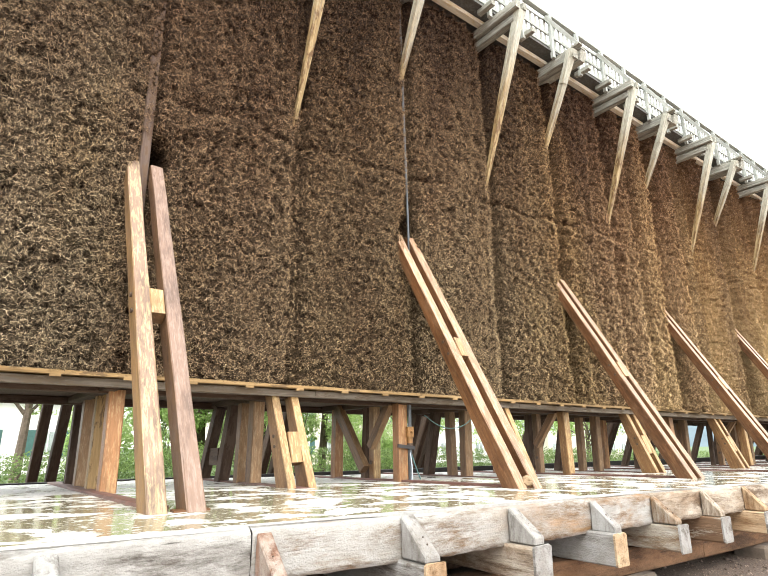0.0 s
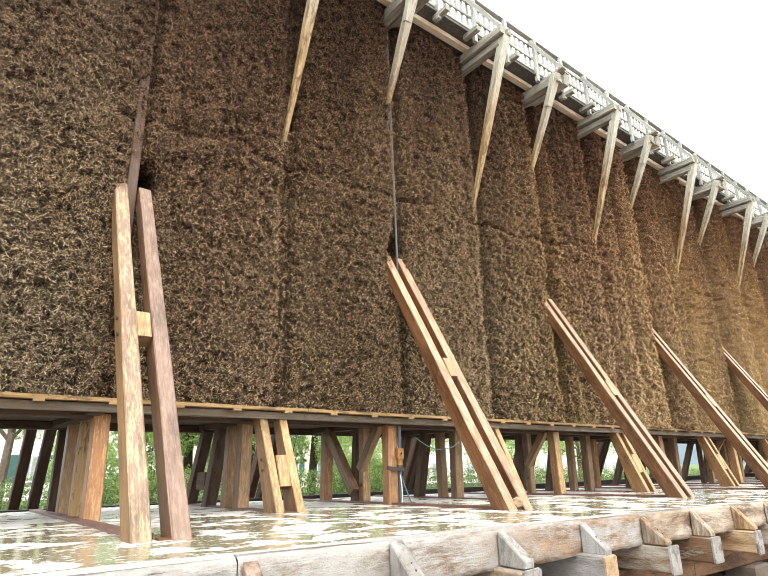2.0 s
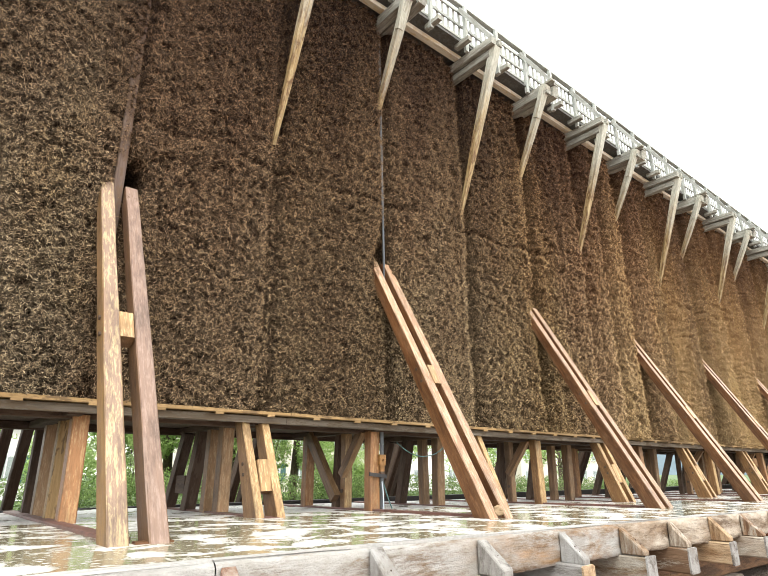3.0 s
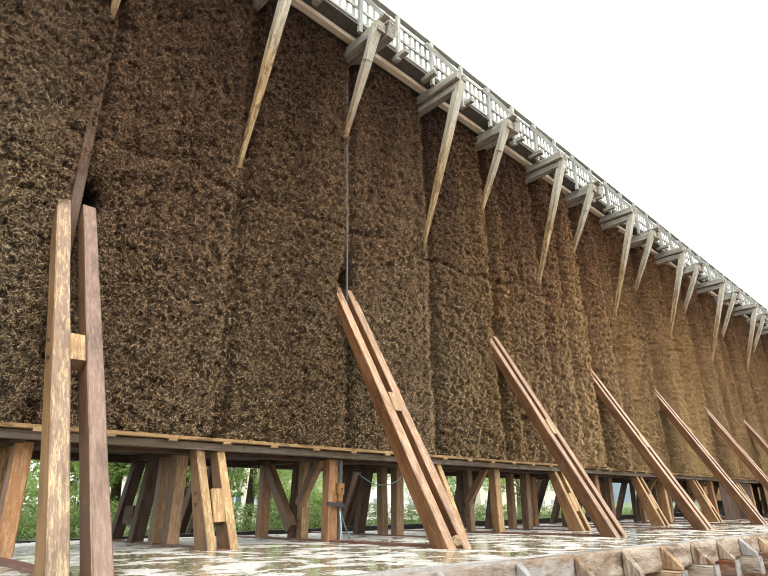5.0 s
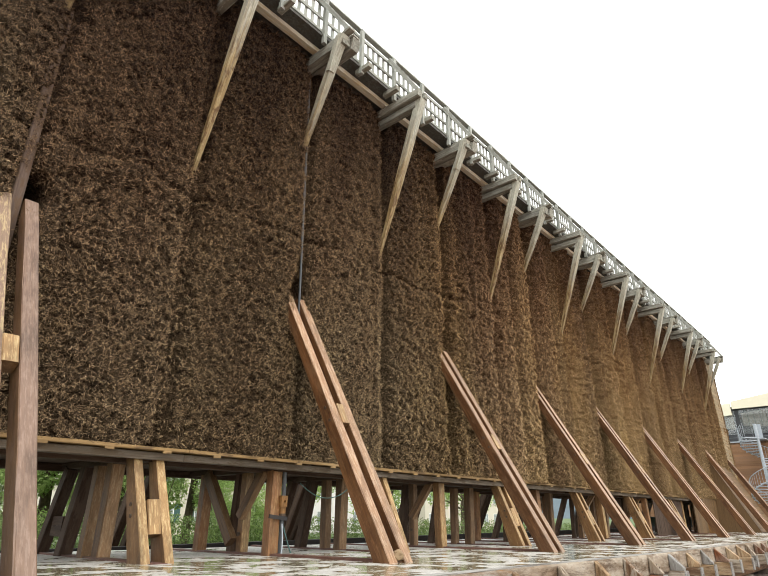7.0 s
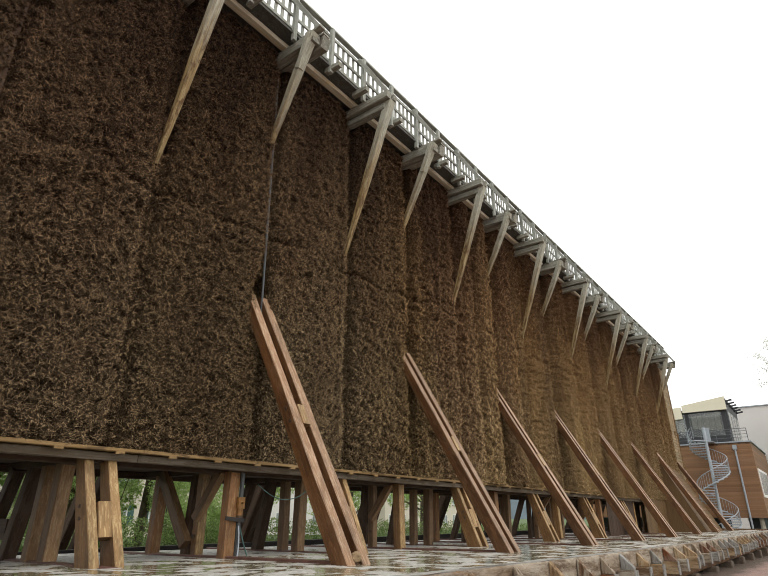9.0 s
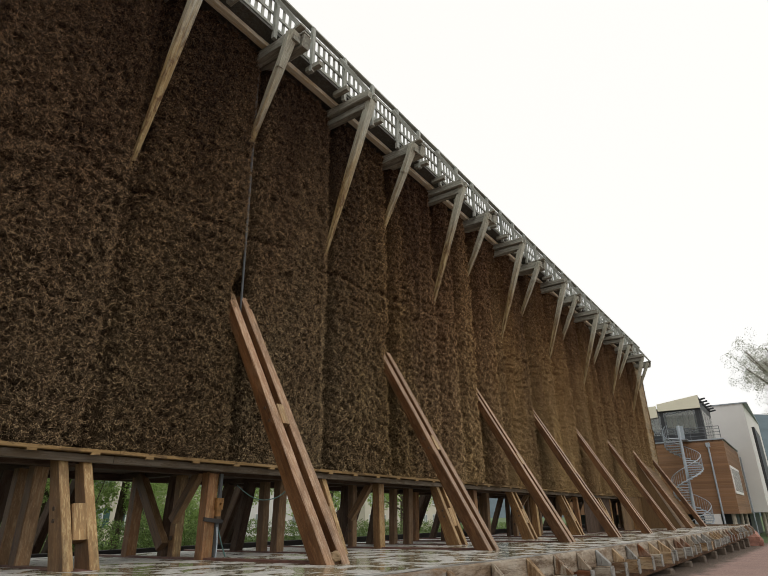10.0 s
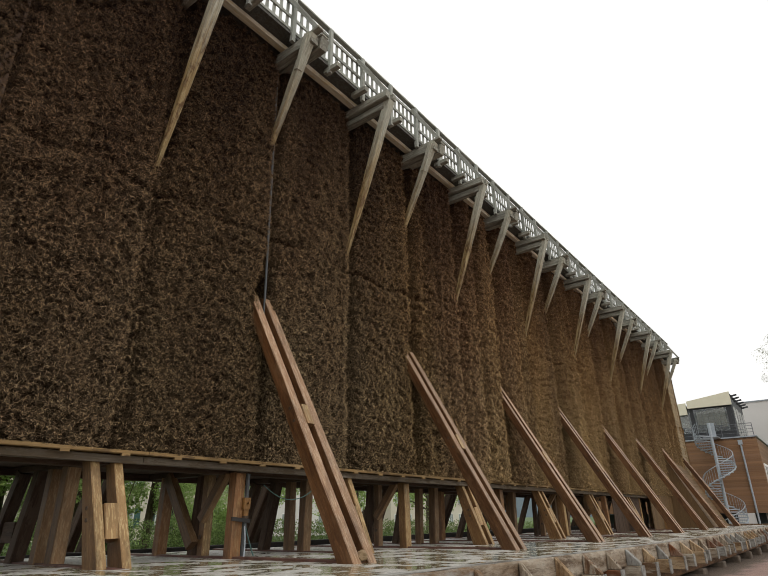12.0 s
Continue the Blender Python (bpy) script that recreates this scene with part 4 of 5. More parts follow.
def build_props():
    """Long raking props, two timbers each, and the short ones between."""
    k = -1
    while k * BAY < 39.3:
        x = bay_x(k * BAY)
        dz = drop(x)
        p = thing("raking_prop", (x + 0.26, 0, 0), "long double-timber raking prop of reddish larch leaning on the wall", "prop", "raking props")
        lean = Vector((0, 2.34 + 0.12, 4.52))
        base = Vector((x, 0.09, 0.0))
        fore, aside, drift, w = (-0.30, 0.02, 0.0, 0.165) if k == 0 else (0.0, 0.03, -0.08, 0.175) if k == 1 else (0.0, 0.01, -0.12, 0.175)
        head = base + lean
        base = base + Vector((aside, fore, 0))
        lean = head - base + Vector((aside, 0, 0))
        for i, dx in enumerate((0.10, 0.42)):
            a = base + Vector((dx, 0, 0.0)) - lean * (0.02 if k < 1 else 0.035 - 0.22 * dz)
            b = base + Vector((dx + drift, 0, 0)) + lean * 0.965
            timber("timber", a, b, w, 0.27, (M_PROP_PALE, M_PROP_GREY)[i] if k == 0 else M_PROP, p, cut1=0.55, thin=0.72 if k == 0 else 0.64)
        for f, h in ((0.445, 0.18),):
            a = base + lean * f + Vector((0.25 + drift * f, -0.030, 0))
            d = lean.normalized()
            timber("spacer", a - d * h, a + d * h, 0.155, 0.17, M_LEG_PALE, p, "pale spacer block")
        for f in (0.425, 0.47):
            c = base + lean * f + Vector((drift * f, 0, 0))
            rod("bolt", c + Vector((-0.004, 0.0, 0)), c + Vector((0.016, 0.0, 0)), 0.026, M_IRON, p)
        timber("wedge", (x + 0.24 + aside, fore + 0.03, 0.006 + dz), (x + 0.54 + aside, fore + 0.02, 0.006 + dz), 0.12, 0.03, M_PROP, p, side=(0, 1, 0))
        q = thing("raking_prop", (x + 0.26, 8.0, 0), "dark double-timber raking prop on the wall's far side", "prop", "far raking props")
        for dx in (0.10, 0.42):
            timber("timber", (x + dx, 8.05, -0.2 + dz), (x + dx, 5.75, 4.4), 0.175, 0.25, M_LEG_DARK, q, cut0=0.5)
        k += 1
    j = -1
    while MID + 2.4 * j < 39.3:
        x = bay_x(MID + 2.4 * j)
        dz = drop(x)
        p = thing("short_prop", (x, 1.9, -0.04), "short double-timber prop bridged by a pale block", "prop", "short props")
        for dx in (-0.19, 0.13):
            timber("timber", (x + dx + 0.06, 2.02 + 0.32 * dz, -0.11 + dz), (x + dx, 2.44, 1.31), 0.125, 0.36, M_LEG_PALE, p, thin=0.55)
        for z in (0.52, 0.66):
            yy = 1.99 + 0.43 * (z + 0.04) / 1.35 + 0.02
            rod("bolt", (x - 0.274, yy, z), (x - 0.26, yy, z), 0.025, M_IRON, p)
        timber("spacer", (x + 0.03, 2.105, 0.28), (x + 0.02, 2.245, 0.70), 0.192, 0.16, M_LEG_PALE, p)
        timber("foot", (x - 0.1, 1.88, -0.03 + dz), (x + 0.12, 1.88, -0.03 + dz), 0.16, 0.03, M_RUST, p, side=(0, 1, 0))
        j += 2


build_props()


def build_end_panel():
    """Boards close the last bays between the raking props and the wall."""
    for xa, xb, mat in ((34.42, 39.53, M_SLAT),):
        p = thing("board_screen", ((xa + xb) / 2, 0.6, 0), "sloping screen of dark brown boards closing the last bay", "board screen")
        n = 22
        board = bar_mesh("board", xb - xa, 0.195, 0.03, mat, 0.002)
        for i in range(n):
            f = (i + 0.5) / n * 0.93
            y, z = 0.38 + f * 2.25, -0.20 + f * 4.35
            m = Matrix.Translation((xa, y, z)) @ Matrix(((0, 0, 1, 0), (0.46, 0.888, 0, 0), (0.888, -0.46, 0, 0), (0, 0, 0, 1)))
            attach("board", board, m, p)
        bm = bmesh.new()
        pts = [(0.34, -0.24), (2.32, -0.24), (2.32, 3.85)]
        va = [bm.verts.new((xa - 0.03, a, c)) for a, c in pts]
        vb = [bm.verts.new((xa - 0.002, a, c)) for a, c in pts]
        bm.faces.new(va)
        bm.faces.new(vb[::-1])
        for i in range(3):
            bm.faces.new((va[i], vb[i], vb[(i + 1) % 3], va[(i + 1) % 3]))
        bmesh.ops.recalc_face_normals(bm, faces=bm.faces)
        part("cheek", bm, mat, p)
    for k in (5,):
        x = bay_x(k * BAY) + 0.7
        p = thing("board_screen", (x + 2, 2.5, 0), "dark tarred boards closing the space between the legs", "board screen", "board screens")
        for i in range(19):
            box("board", (x + i * 0.215, 2.47, -0.22), (x + i * 0.215 + 0.205, 2.50, 1.24), M_LEG_DARK, p)


    p = thing("board_screen", (35.2, 2.25, 0), "golden brown boards closing the wall's foot in the last bays", "board screen", "board screens")
    board = bar_mesh("board", 1.62, 0.24, 0.03, M_SLAT, 0.002)
    x = 29.9
    while x < WALL_END - 0.2:
        attach("board", board, Matrix.Translation((x, 2.19, -0.23)), p)
        x += 0.245
    e = thing("end_boarding", (40.9, 2.25, 1.4), "pale narrow boards covering the end of the brushwood", "boarding")
    lath = bar_mesh("board", 1.75, 0.165, 0.03, M_LATH, 0.002)
    z = 1.5
    while z < 10.0:
        attach("board", lath, along((WALL_END - 1.70, face_y(z) - 0.16, z), (WALL_END + 0.05, face_y(z) - 0.16, z), (0, 0, 1)), e)
        z += 0.19


build_end_panel()


# ---- gallery on top ----
def build_gallery():
    x = X0
    while x < WALL_END + 0.3:
        x2 = min(x + BAY, WALL_END + 0.3)
        t = timber("wall_plate", (x, 2.22, 10.265), (x2 - 0.006, 2.22, 10.265), 0.16, 0.12, M_PLANK, side=(0, 1, 0))
        tagged(t, "pale timber wall plate along the top of the brushwood", "wall plate", "wall plates")
        x = x2
    fl = box("floor_gallery", (X0, 1.84, 10.36), (WALL_END + 0.3, 5.6, 10.42), M_FLOORING)
    tagged(fl, "grey plank floor of the gallery on top", "gallery floor", kind="structure")
    j = -2
    while MID + 2.4 * j < 39.5:
        x = bay_x(MID + 2.4 * j)
        o = thing("outrigger", (x, 2.3, 10.1), "grey weathered outrigger beam with a raking brace down to the wall", "outrigger", "outriggers")
        if j % 2 == 0:
            timber("beam", (x - 0.05, 3.2, 10.05), (x - 0.05, 1.30, 10.05), 0.21, 0.26, M_GREY, o, wear=0.008)
            timber("beam", (x + 0.18, 3.2, 10.04), (x + 0.18, 1.24, 10.04), 0.22, 0.28, M_GREY, o, wear=0.008, cut1=0.25)
            timber("cap", (x - 0.04, 2.1, 10.19), (x - 0.04, 1.14, 10.26), 0.16, 0.06, M_GREY, o)
            timber("cap", (x + 0.16, 1.75, 10.20), (x + 0.16, 1.20, 10.23), 0.20, 0.05, M_GREY, o)
            timber("brace", (x - 0.11, 1.34, 10.16), (x - 0.02, 2.56, 7.75), 0.19, 0.18, M_BRACE, o, taper=0.5)
            timber("cheek", (x - 0.18, 1.38, 10.10), (x - 0.12, 1.70, 9.36), 0.14, 0.13, M_BRACE, o)
        else:
            timber("beam", (x - 0.08, 3.2, 10.10), (x - 0.08, 1.12, 10.10), 0.16, 0.20, M_GREY, o, wear=0.008)
            timber("beam", (x + 0.02, 3.2, 9.87), (x + 0.02, 1.30, 9.87), 0.17, 0.18, M_GREY, o, wear=0.008)
            timber("beam", (x + 0.12, 3.2, 10.10), (x + 0.12, 1.08, 10.10), 0.10, 0.19, M_GREY, o, wear=0.008)
            timber("brace", (x + 0.06, 1.20, 10.02), (x, 2.66, 5.6), 0.20, 0.20, M_BRACE, o, taper=0.2)
        for dx in () if x > WALL_END - 2 else (0.95, 1.95) if j % 2 == 0 else (1.0,):
            s = timber("joist", (x + dx + 0.06, 2.0, 10.293), (x + dx + 0.06, 1.56, 10.293), 0.13, 0.13, M_GREY)
            tagged(s, "grey joist end sticking out below the gallery", "joist", "gallery joists")
        j += 1


build_gallery()


def build_railing():
    """Panels between posts; half-height pickets in two tiers between three rails."""
    y, pitch, top = 1.90, 1.2, 11.56
    x = MID - 2.4 + 0.99
    picket = bar_mesh("picket", 0.97, 0.08, 0.022, M_RAIL, 0.001)
    post = bar_mesh("post", 1.36, 0.10, 0.09, M_RAIL, 0.003)
    rail = bar_mesh("rail", pitch, 0.04, 0.075, M_RAIL, 0.003)
    cap = bar_mesh("handrail", pitch, 0.13, 0.05, M_RAIL, 0.003)
    first = thing("railing_panel", (x, y, 10.42), "grey weathered wooden railing panel with close pickets", "railing", "gallery railing")
    attach("post", post, Matrix.Translation((x, y - 0.06, 10.17)), first)
    attach("handrail", cap, along((x, y, top), (x + pitch, y, top), (0, 1, 0)), first)
    for z in (10.56, 10.93, 11.34):
        attach("rail", rail, along((x, y, z), (x + pitch, y, z), (0, 1, 0)), first)
    for i in range(6):
        attach("picket", picket, Matrix.Translation((x + 0.125 + i * 0.192, y + 0.035, 10.49)), first)
    x += pitch
    while x < WALL_END - 1.4:
        copy_thing(first, Matrix.Translation((x, y, 10.42)))
        x += pitch
    j = 0
    while MID + 2.4 * j < 39.3:
        xx = bay_x(MID + 2.4 * j)
        s = timber("rail_strut", (xx - 0.02, 1.22, 10.28), (xx - 0.40, 1.84, 11.36), 0.06, 0.10, M_RAIL)
        tagged(s, "grey raking strut bracing the gallery railing", "strut", "railing struts")
        j += 1


build_railing()


# ---- posts, pipes and slots in the thorn wall ----
def build_wall_fittings():
    for x, z0, z1, inset in ((0.27, 3.5, 10.1, 0.14), (2.70, 5.9, 9.6, 0.15)):
        p = timber("wall_post", (x, face_y(z0) + inset + (0.0 if z0 < 4 else 0.12), z0), (x, face_y(z1) + inset + 0.23, z1), 0.13, 0.14, M_POST)
        tagged(p, "brown timber post showing in a gap of the brushwood", "post", "wall posts")
    x = BAY + 0.29
    pipe = rod("riser_pipe", (x, face_y(3.9) + 0.10, 3.9), (x, face_y(10) + 0.20, 10.1), 0.022, M_PIPE)
    tagged(pipe, "thin grey riser pipe running up the brushwood", "pipe")


build_wall_fittings()


# ---- pipework and loose pieces under the wall ----
def build_pipework():
    x = BAY + 0.36
    v = thing("hose_valve", (x, 2.56, -0.05), "brown pipe valve strapped to a leg with green hoses", "valve")
    rod("pipe", (x, 2.56, -0.05), (x, 2.56, 1.22), 0.035, M_PIPE, v)
    rod("valve_body", (x, 2.56, 0.66), (x, 2.56, 0.84), 0.075, M_BRASS, v, "corroded brass valve body", 12)
    rod("valve_neck", (x, 2.56, 0.56), (x, 2.56, 0.66), 0.052, M_BRASS, v, sides=12)
    rod("spindle", (x - 0.02, 2.50, 0.75), (x - 0.05, 2.41, 0.76), 0.018, M_BRASS, v)
    rod("collar", (x, 2.56, 0.52), (x, 2.56, 0.56), 0.06, M_IRON, v)
    timber("strap", (x - 0.30, 2.52, 0.52), (x + 0.07, 2.52, 0.48), 0.03, 0.06, M_DARK, v, side=(0, 1, 0))
    tube("hose", [(x + 0.02, 2.6, 0.5), (x + 0.05, 2.55, 0.3), (x + 0.10, 2.5, 0.1), (x + 0.14, 2.45, -0.04)], 0.012, M_HOSE, v, "thin green hose")
    tube("hose", [(x, 2.58, 0.5), (x - 0.02, 2.5, 0.3), (x - 0.06, 2.42, 0.1), (x - 0.1, 2.4, -0.04)], 0.012, M_STEEL, v, "thin grey hose")
    c = tube("cable", [(x + 0.3, 2.5, 1.05), (x + 0.6, 2.45, 0.82), (x + 1.0, 2.4, 0.78), (x + 1.35, 2.35, 0.95), (x + 1.5, 2.35, 1.18)], 0.008, M_HOSE)
    tagged(c, "thin green cable slung between the legs", "cable")
    for px, py, r in ((BAY + 0.27, -0.02, 0.080), (BAY + 0.60, 0.26, 0.055)):
        bm = bmesh.new()
        bmesh.ops.create_icosphere(bm, subdivisions=3, radius=r)
        for q in bm.verts:
            q.co *= 1 + 0.45 * noise.noise(q.co * 13 + Vector((px, 0, 0))) + 0.12 * noise.noise(q.co * 45)
            q.co.z *= 0.8
        st = attach("stone", mesh_of(bm, "stone", M_BROWN), Matrix.Translation((px, py, r * 0.6)))
        tagged(st, "rough brownish stone lying at the foot of a prop", "stone", "loose stones")


build_pipework()


# ---- planting behind the basin ----
def leaf_cloud(name, centres, radii, count, size, material, parent, seed, flat=1.0):
    """Leaves as small folded quads, thick towards the shell of each clump."""
    r = np.random.default_rng(seed)
    pick = r.integers(0, len(centres), count)
    d = r.normal(0, 1, (count, 3))
    d /= np.linalg.norm(d, axis=1, keepdims=True)
    rad = np.asarray(radii)[pick][:, None] * r.uniform(0.35, 1.0, (count, 1)) ** 0.5
    c = np.asarray(centres)[pick] + d * rad * np.array([1, 1, flat])
    a = r.normal(0, 1, (count, 3))
    a /= np.linalg.norm(a, axis=1, keepdims=True)
    b = np.cross(a, r.normal(0, 1, (count, 3)))
    b /= np.linalg.norm(b, axis=1, keepdims=True)
    s1 = size * r.uniform(0.6, 1.3, (count, 1))
    v = np.stack([c - a * s1, c - b * s1 * 0.5, c + a * s1, c + b * s1 * 0.5], 1)
    f = np.arange(count * 4).reshape(-1, 4)
    ob = attach(name, mesh_from(name, v.reshape(-1, 3), f, material), Matrix.Identity(4), parent)
    return ob


def limb(bm, a, b, r1, r2):
    a, b = Vector(a), Vector(b)
    d = b - a
    rot = d.to_track_quat("Z", "Y").to_matrix().to_4x4()
    bmesh.ops.create_cone(bm, cap_ends=True, segments=7, radius1=r1, radius2=r2, depth=d.length, matrix=Matrix.Translation((a + b) / 2) @ rot)


def tree(x, y, height, spread, leaves, size, material, label, seed, low=0.25, rise=(0.08, 0.42), sprays=4, clump=(0.16, 0.34)):
    r = random.Random(seed)
    z0 = ground_z(x)
    t = thing("tree", (x, y, z0), label, "tree")
    bm = bmesh.new()
    top = Vector((x + r.uniform(-0.3, 0.3), y, z0 + height * 0.55))
    limb(bm, (x, y, z0 - 0.1), top, height * 0.028, height * 0.016)
    tips = []
    for i in range(11):
        f = r.uniform(low, 1.0)
        a = Vector((x, y, z0)).lerp(top, f)
        ang = r.uniform(0, 6.283)
        out = spread * r.uniform(0.5, 1.0)
        b = a + Vector((math.cos(ang) * out, math.sin(ang) * out, height * r.uniform(*rise)))
        m = a.lerp(b, 0.5) + Vector((0, 0, 0.1 * height * r.uniform(-0.2, 0.6)))
        limb(bm, a, m, height * 0.011, height * 0.007)
        limb(bm, m, b, height * 0.007, height * 0.002)
        tips += [m.lerp(b, 0.4), b]
        for q in range(sprays):
            c = m.lerp(b, r.random()) + Vector((r.uniform(-1, 1), r.uniform(-1, 1), r.uniform(-0.4, 0.8))) * spread * 0.4
            limb(bm, m.lerp(b, r.random()), c, height * 0.003 * min(1.0, 8.0 / sprays), height * 0.001 * min(1.0, 8.0 / sprays))
            tips.append(c)
    part("trunk", bm, M_BARK, t)
    if leaves:
        leaf_cloud("crown", [tuple(p) for p in tips], [spread * r.uniform(*clump) for p in tips], leaves, size, material, t, seed)
    return t


def build_planting():
    hx = -8.0
    k = 0
    while hx < 62:
        hd = thing("hedge", (hx + 2, 15, ground_z(hx)), "clipped dark green hedge along the lawn", "hedge", "hedges")
        centres = [(hx + i * 0.28, 15 + random.uniform(-0.3, 0.3), ground_z(hx) + z) for i in range(15) for z in (0.25, 0.65, 1.0 + random.uniform(-0.1, 0.12))]
        leaf_cloud("foliage", centres, [0.33] * len(centres), 5200, 0.045, M_HEDGE, hd, 40 + k)
        hx += 4.2
        k += 1
    tree(7.3, 19, 8.5, 3.0, 15000, 0.10, M_LEAF, "young tree with fresh light green leaves", 21, 0.12)
    tree(10.6, 20.5, 8.0, 2.8, 15000, 0.10, M_LEAF, "young tree with fresh light green leaves", 22, 0.12)
    tree(14.4, 21, 8.5, 3.0, 14000, 0.11, M_LEAF, "young tree with fresh light green leaves", 23, 0.12)
    tree(0.9, 21, 7.0, 2.2, 4500, 0.09, M_LEAF, "thinly leaved tree in front of a white house", 24, 0.6)
    tree(22, 22, 8.0, 2.6, 6000, 0.10, M_LEAF, "thinly leaved young tree on the lawn", 25, 0.3)
    tree(33, 24, 9.0, 3.0, 9000, 0.11, M_LEAF, "green tree on the lawn before the houses", 26, 0.2)
    tree(46, 26, 9.0, 3.0, 9000, 0.11, M_LEAF, "green tree on the lawn before the houses", 27, 0.2)
    for i, (sx, sy, sw, sh) in enumerate(((4.3, 20.5, 1.6, 4.2), (3.0, 18.4, 1.4, 3.6), (5.6, 18, 1.5, 3.6), (8.4, 17.5, 1.6, 3.9), (11.3, 18.5, 1.6, 3.6), (14.3, 18, 1.5, 3.4), (17.0, 19, 1.3, 2.8))):
        r = random.Random(70 + i)
        sb = thing("shrub", (sx, sy, ground_z(sx)), "tall shrub in fresh light green leaf", "shrub", "shrubs")
        cs = []
        bm = bmesh.new()
        for q in range(26):
            a = r.uniform(0, 6.283)
            f = r.uniform(0.08, 1.0)
            p = (sx + math.cos(a) * sw * r.uniform(0.1, 1.0) * (1.1 - 0.5 * f), sy + math.sin(a) * sw * r.uniform(0.1, 1.0), ground_z(sx) + sh * f)
            cs.append(p)
            if q % 3 == 0:
                limb(bm, (sx + r.uniform(-0.2, 0.2), sy, ground_z(sx) - 0.05), p, 0.03, 0.01)
        part("stems", bm, M_BARK, sb)
        leaf_cloud("foliage", cs, [r.uniform(0.4, 0.7) for c in cs], 13000, 0.05, M_LEAF, sb, 90 + i)
    tree(60, -7.8, 16.6, 5.0, 26000, 0.05, M_BLOSSOM, "tall tree with sparse pale blossom on thin branches", 31, 0.95, (0.22, 0.42), 40, (0.05, 0.12))


build_planting()


# ---- houses behind ----
def window_at(parent, x, y, z, w, h, frame_mat, facing=(0, -1)):
    """A window with frame, sill, glazing bar and pane on a wall that faces -y or -x."""
    fx = facing[0] != 0
    def bx(name, u0, u1, z0, z1, d0, d1, mat, par):
        if fx:
            return box(name, (x + d0, y + u0, z + z0), (x + d1, y + u1, z + z1), mat, par)
        return box(name, (x + u0, y + d0, z + z0), (x + u1, y + d1, z + z1), mat, par)
    win = bx("window", -w / 2, w / 2, 0, h, -0.03, 0.02, frame_mat, parent)
    bx("pane", -w / 2 + 0.07, -0.03, 0.07, h - 0.07, -0.036, -0.031, M_GLASS, win)
    bx("pane", 0.03, w / 2 - 0.07, 0.07, h - 0.07, -0.036, -0.031, M_GLASS, win)
    bx("sill", -w / 2 - 0.06, w / 2 + 0.06, -0.08, -0.005, -0.14, 0.0, M_PIER, win)
    return win


def house(x1, x2, y, depth, eave, ridge, wall_mat, label, win_w=1.1, pitch=2.6, shutters=False):
    z0 = ground_z((x1 + x2) / 2)
    h = thing("house", ((x1 + x2) / 2, y, z0), label, "house")
    box("wall", (x1, y, z0 - 0.2), (x2, y + depth, eave), wall_mat, h)
    bm = bmesh.new()
    o = 0.5
    pts = [(y - o, eave - 0.1), (y + depth / 2, ridge), (y + depth + o, eave - 0.1), (y + depth + o, eave + 0.1), (y + depth / 2, ridge + 0.22), (y - o, eave + 0.1)]
    va = [bm.verts.new((x1 - o, a, b)) for a, b in pts]
    vb = [bm.verts.new((x2 + o, a, b)) for a, b in pts]
    bm.faces.new(va)
    bm.faces.new(vb[::-1])
    for i in range(6):
        bm.faces.new((va[i], vb[i], vb[(i + 1) % 6], va[(i + 1) % 6]))
    bmesh.ops.recalc_face_normals(bm, faces=bm.faces)
    part("roof", bm, M_TILE, h)
    n = max(1, int((x2 - x1 - 1.2) / pitch))
    for i in range(n):
        wx = x1 + (x2 - x1) * (i + 0.5) / n
        z = z0 + 0.9
        while z + 1.7 < eave:
            window_at(h, wx, y, z, win_w, 1.4, M_WHITE)
            if shutters:
                for sgn in (-1, 1):
                    box("shutter", (wx + sgn * (win_w / 2 + 0.28) - 0.24, y - 0.05, z), (wx + sgn * (win_w / 2 + 0.28) + 0.24, y - 0.004, z + 1.4), M_HOSE, h, "green shutter")
            z += 2.8
    return h


house(-5.0, 4.6, 31, 9, 3.2, 6.5, M_PLASTER, "white plastered house with dark shutters behind trees", shutters=True)
house(15.5, 33.0, 38, 10, 5.2, 9.5, M_CREAM, "long cream house with green shutters behind the hedge", shutters=True)
house(36.0, 58.0, 42, 10, 6.5, 10.5, M_PLASTER, "long white house with rows of windows beyond the lawn", 1.3)
house(64.0, 84.0, 44, 10, 6.5, 10.5, M_CREAM, "cream house at the far side of the lawn", 1.2)


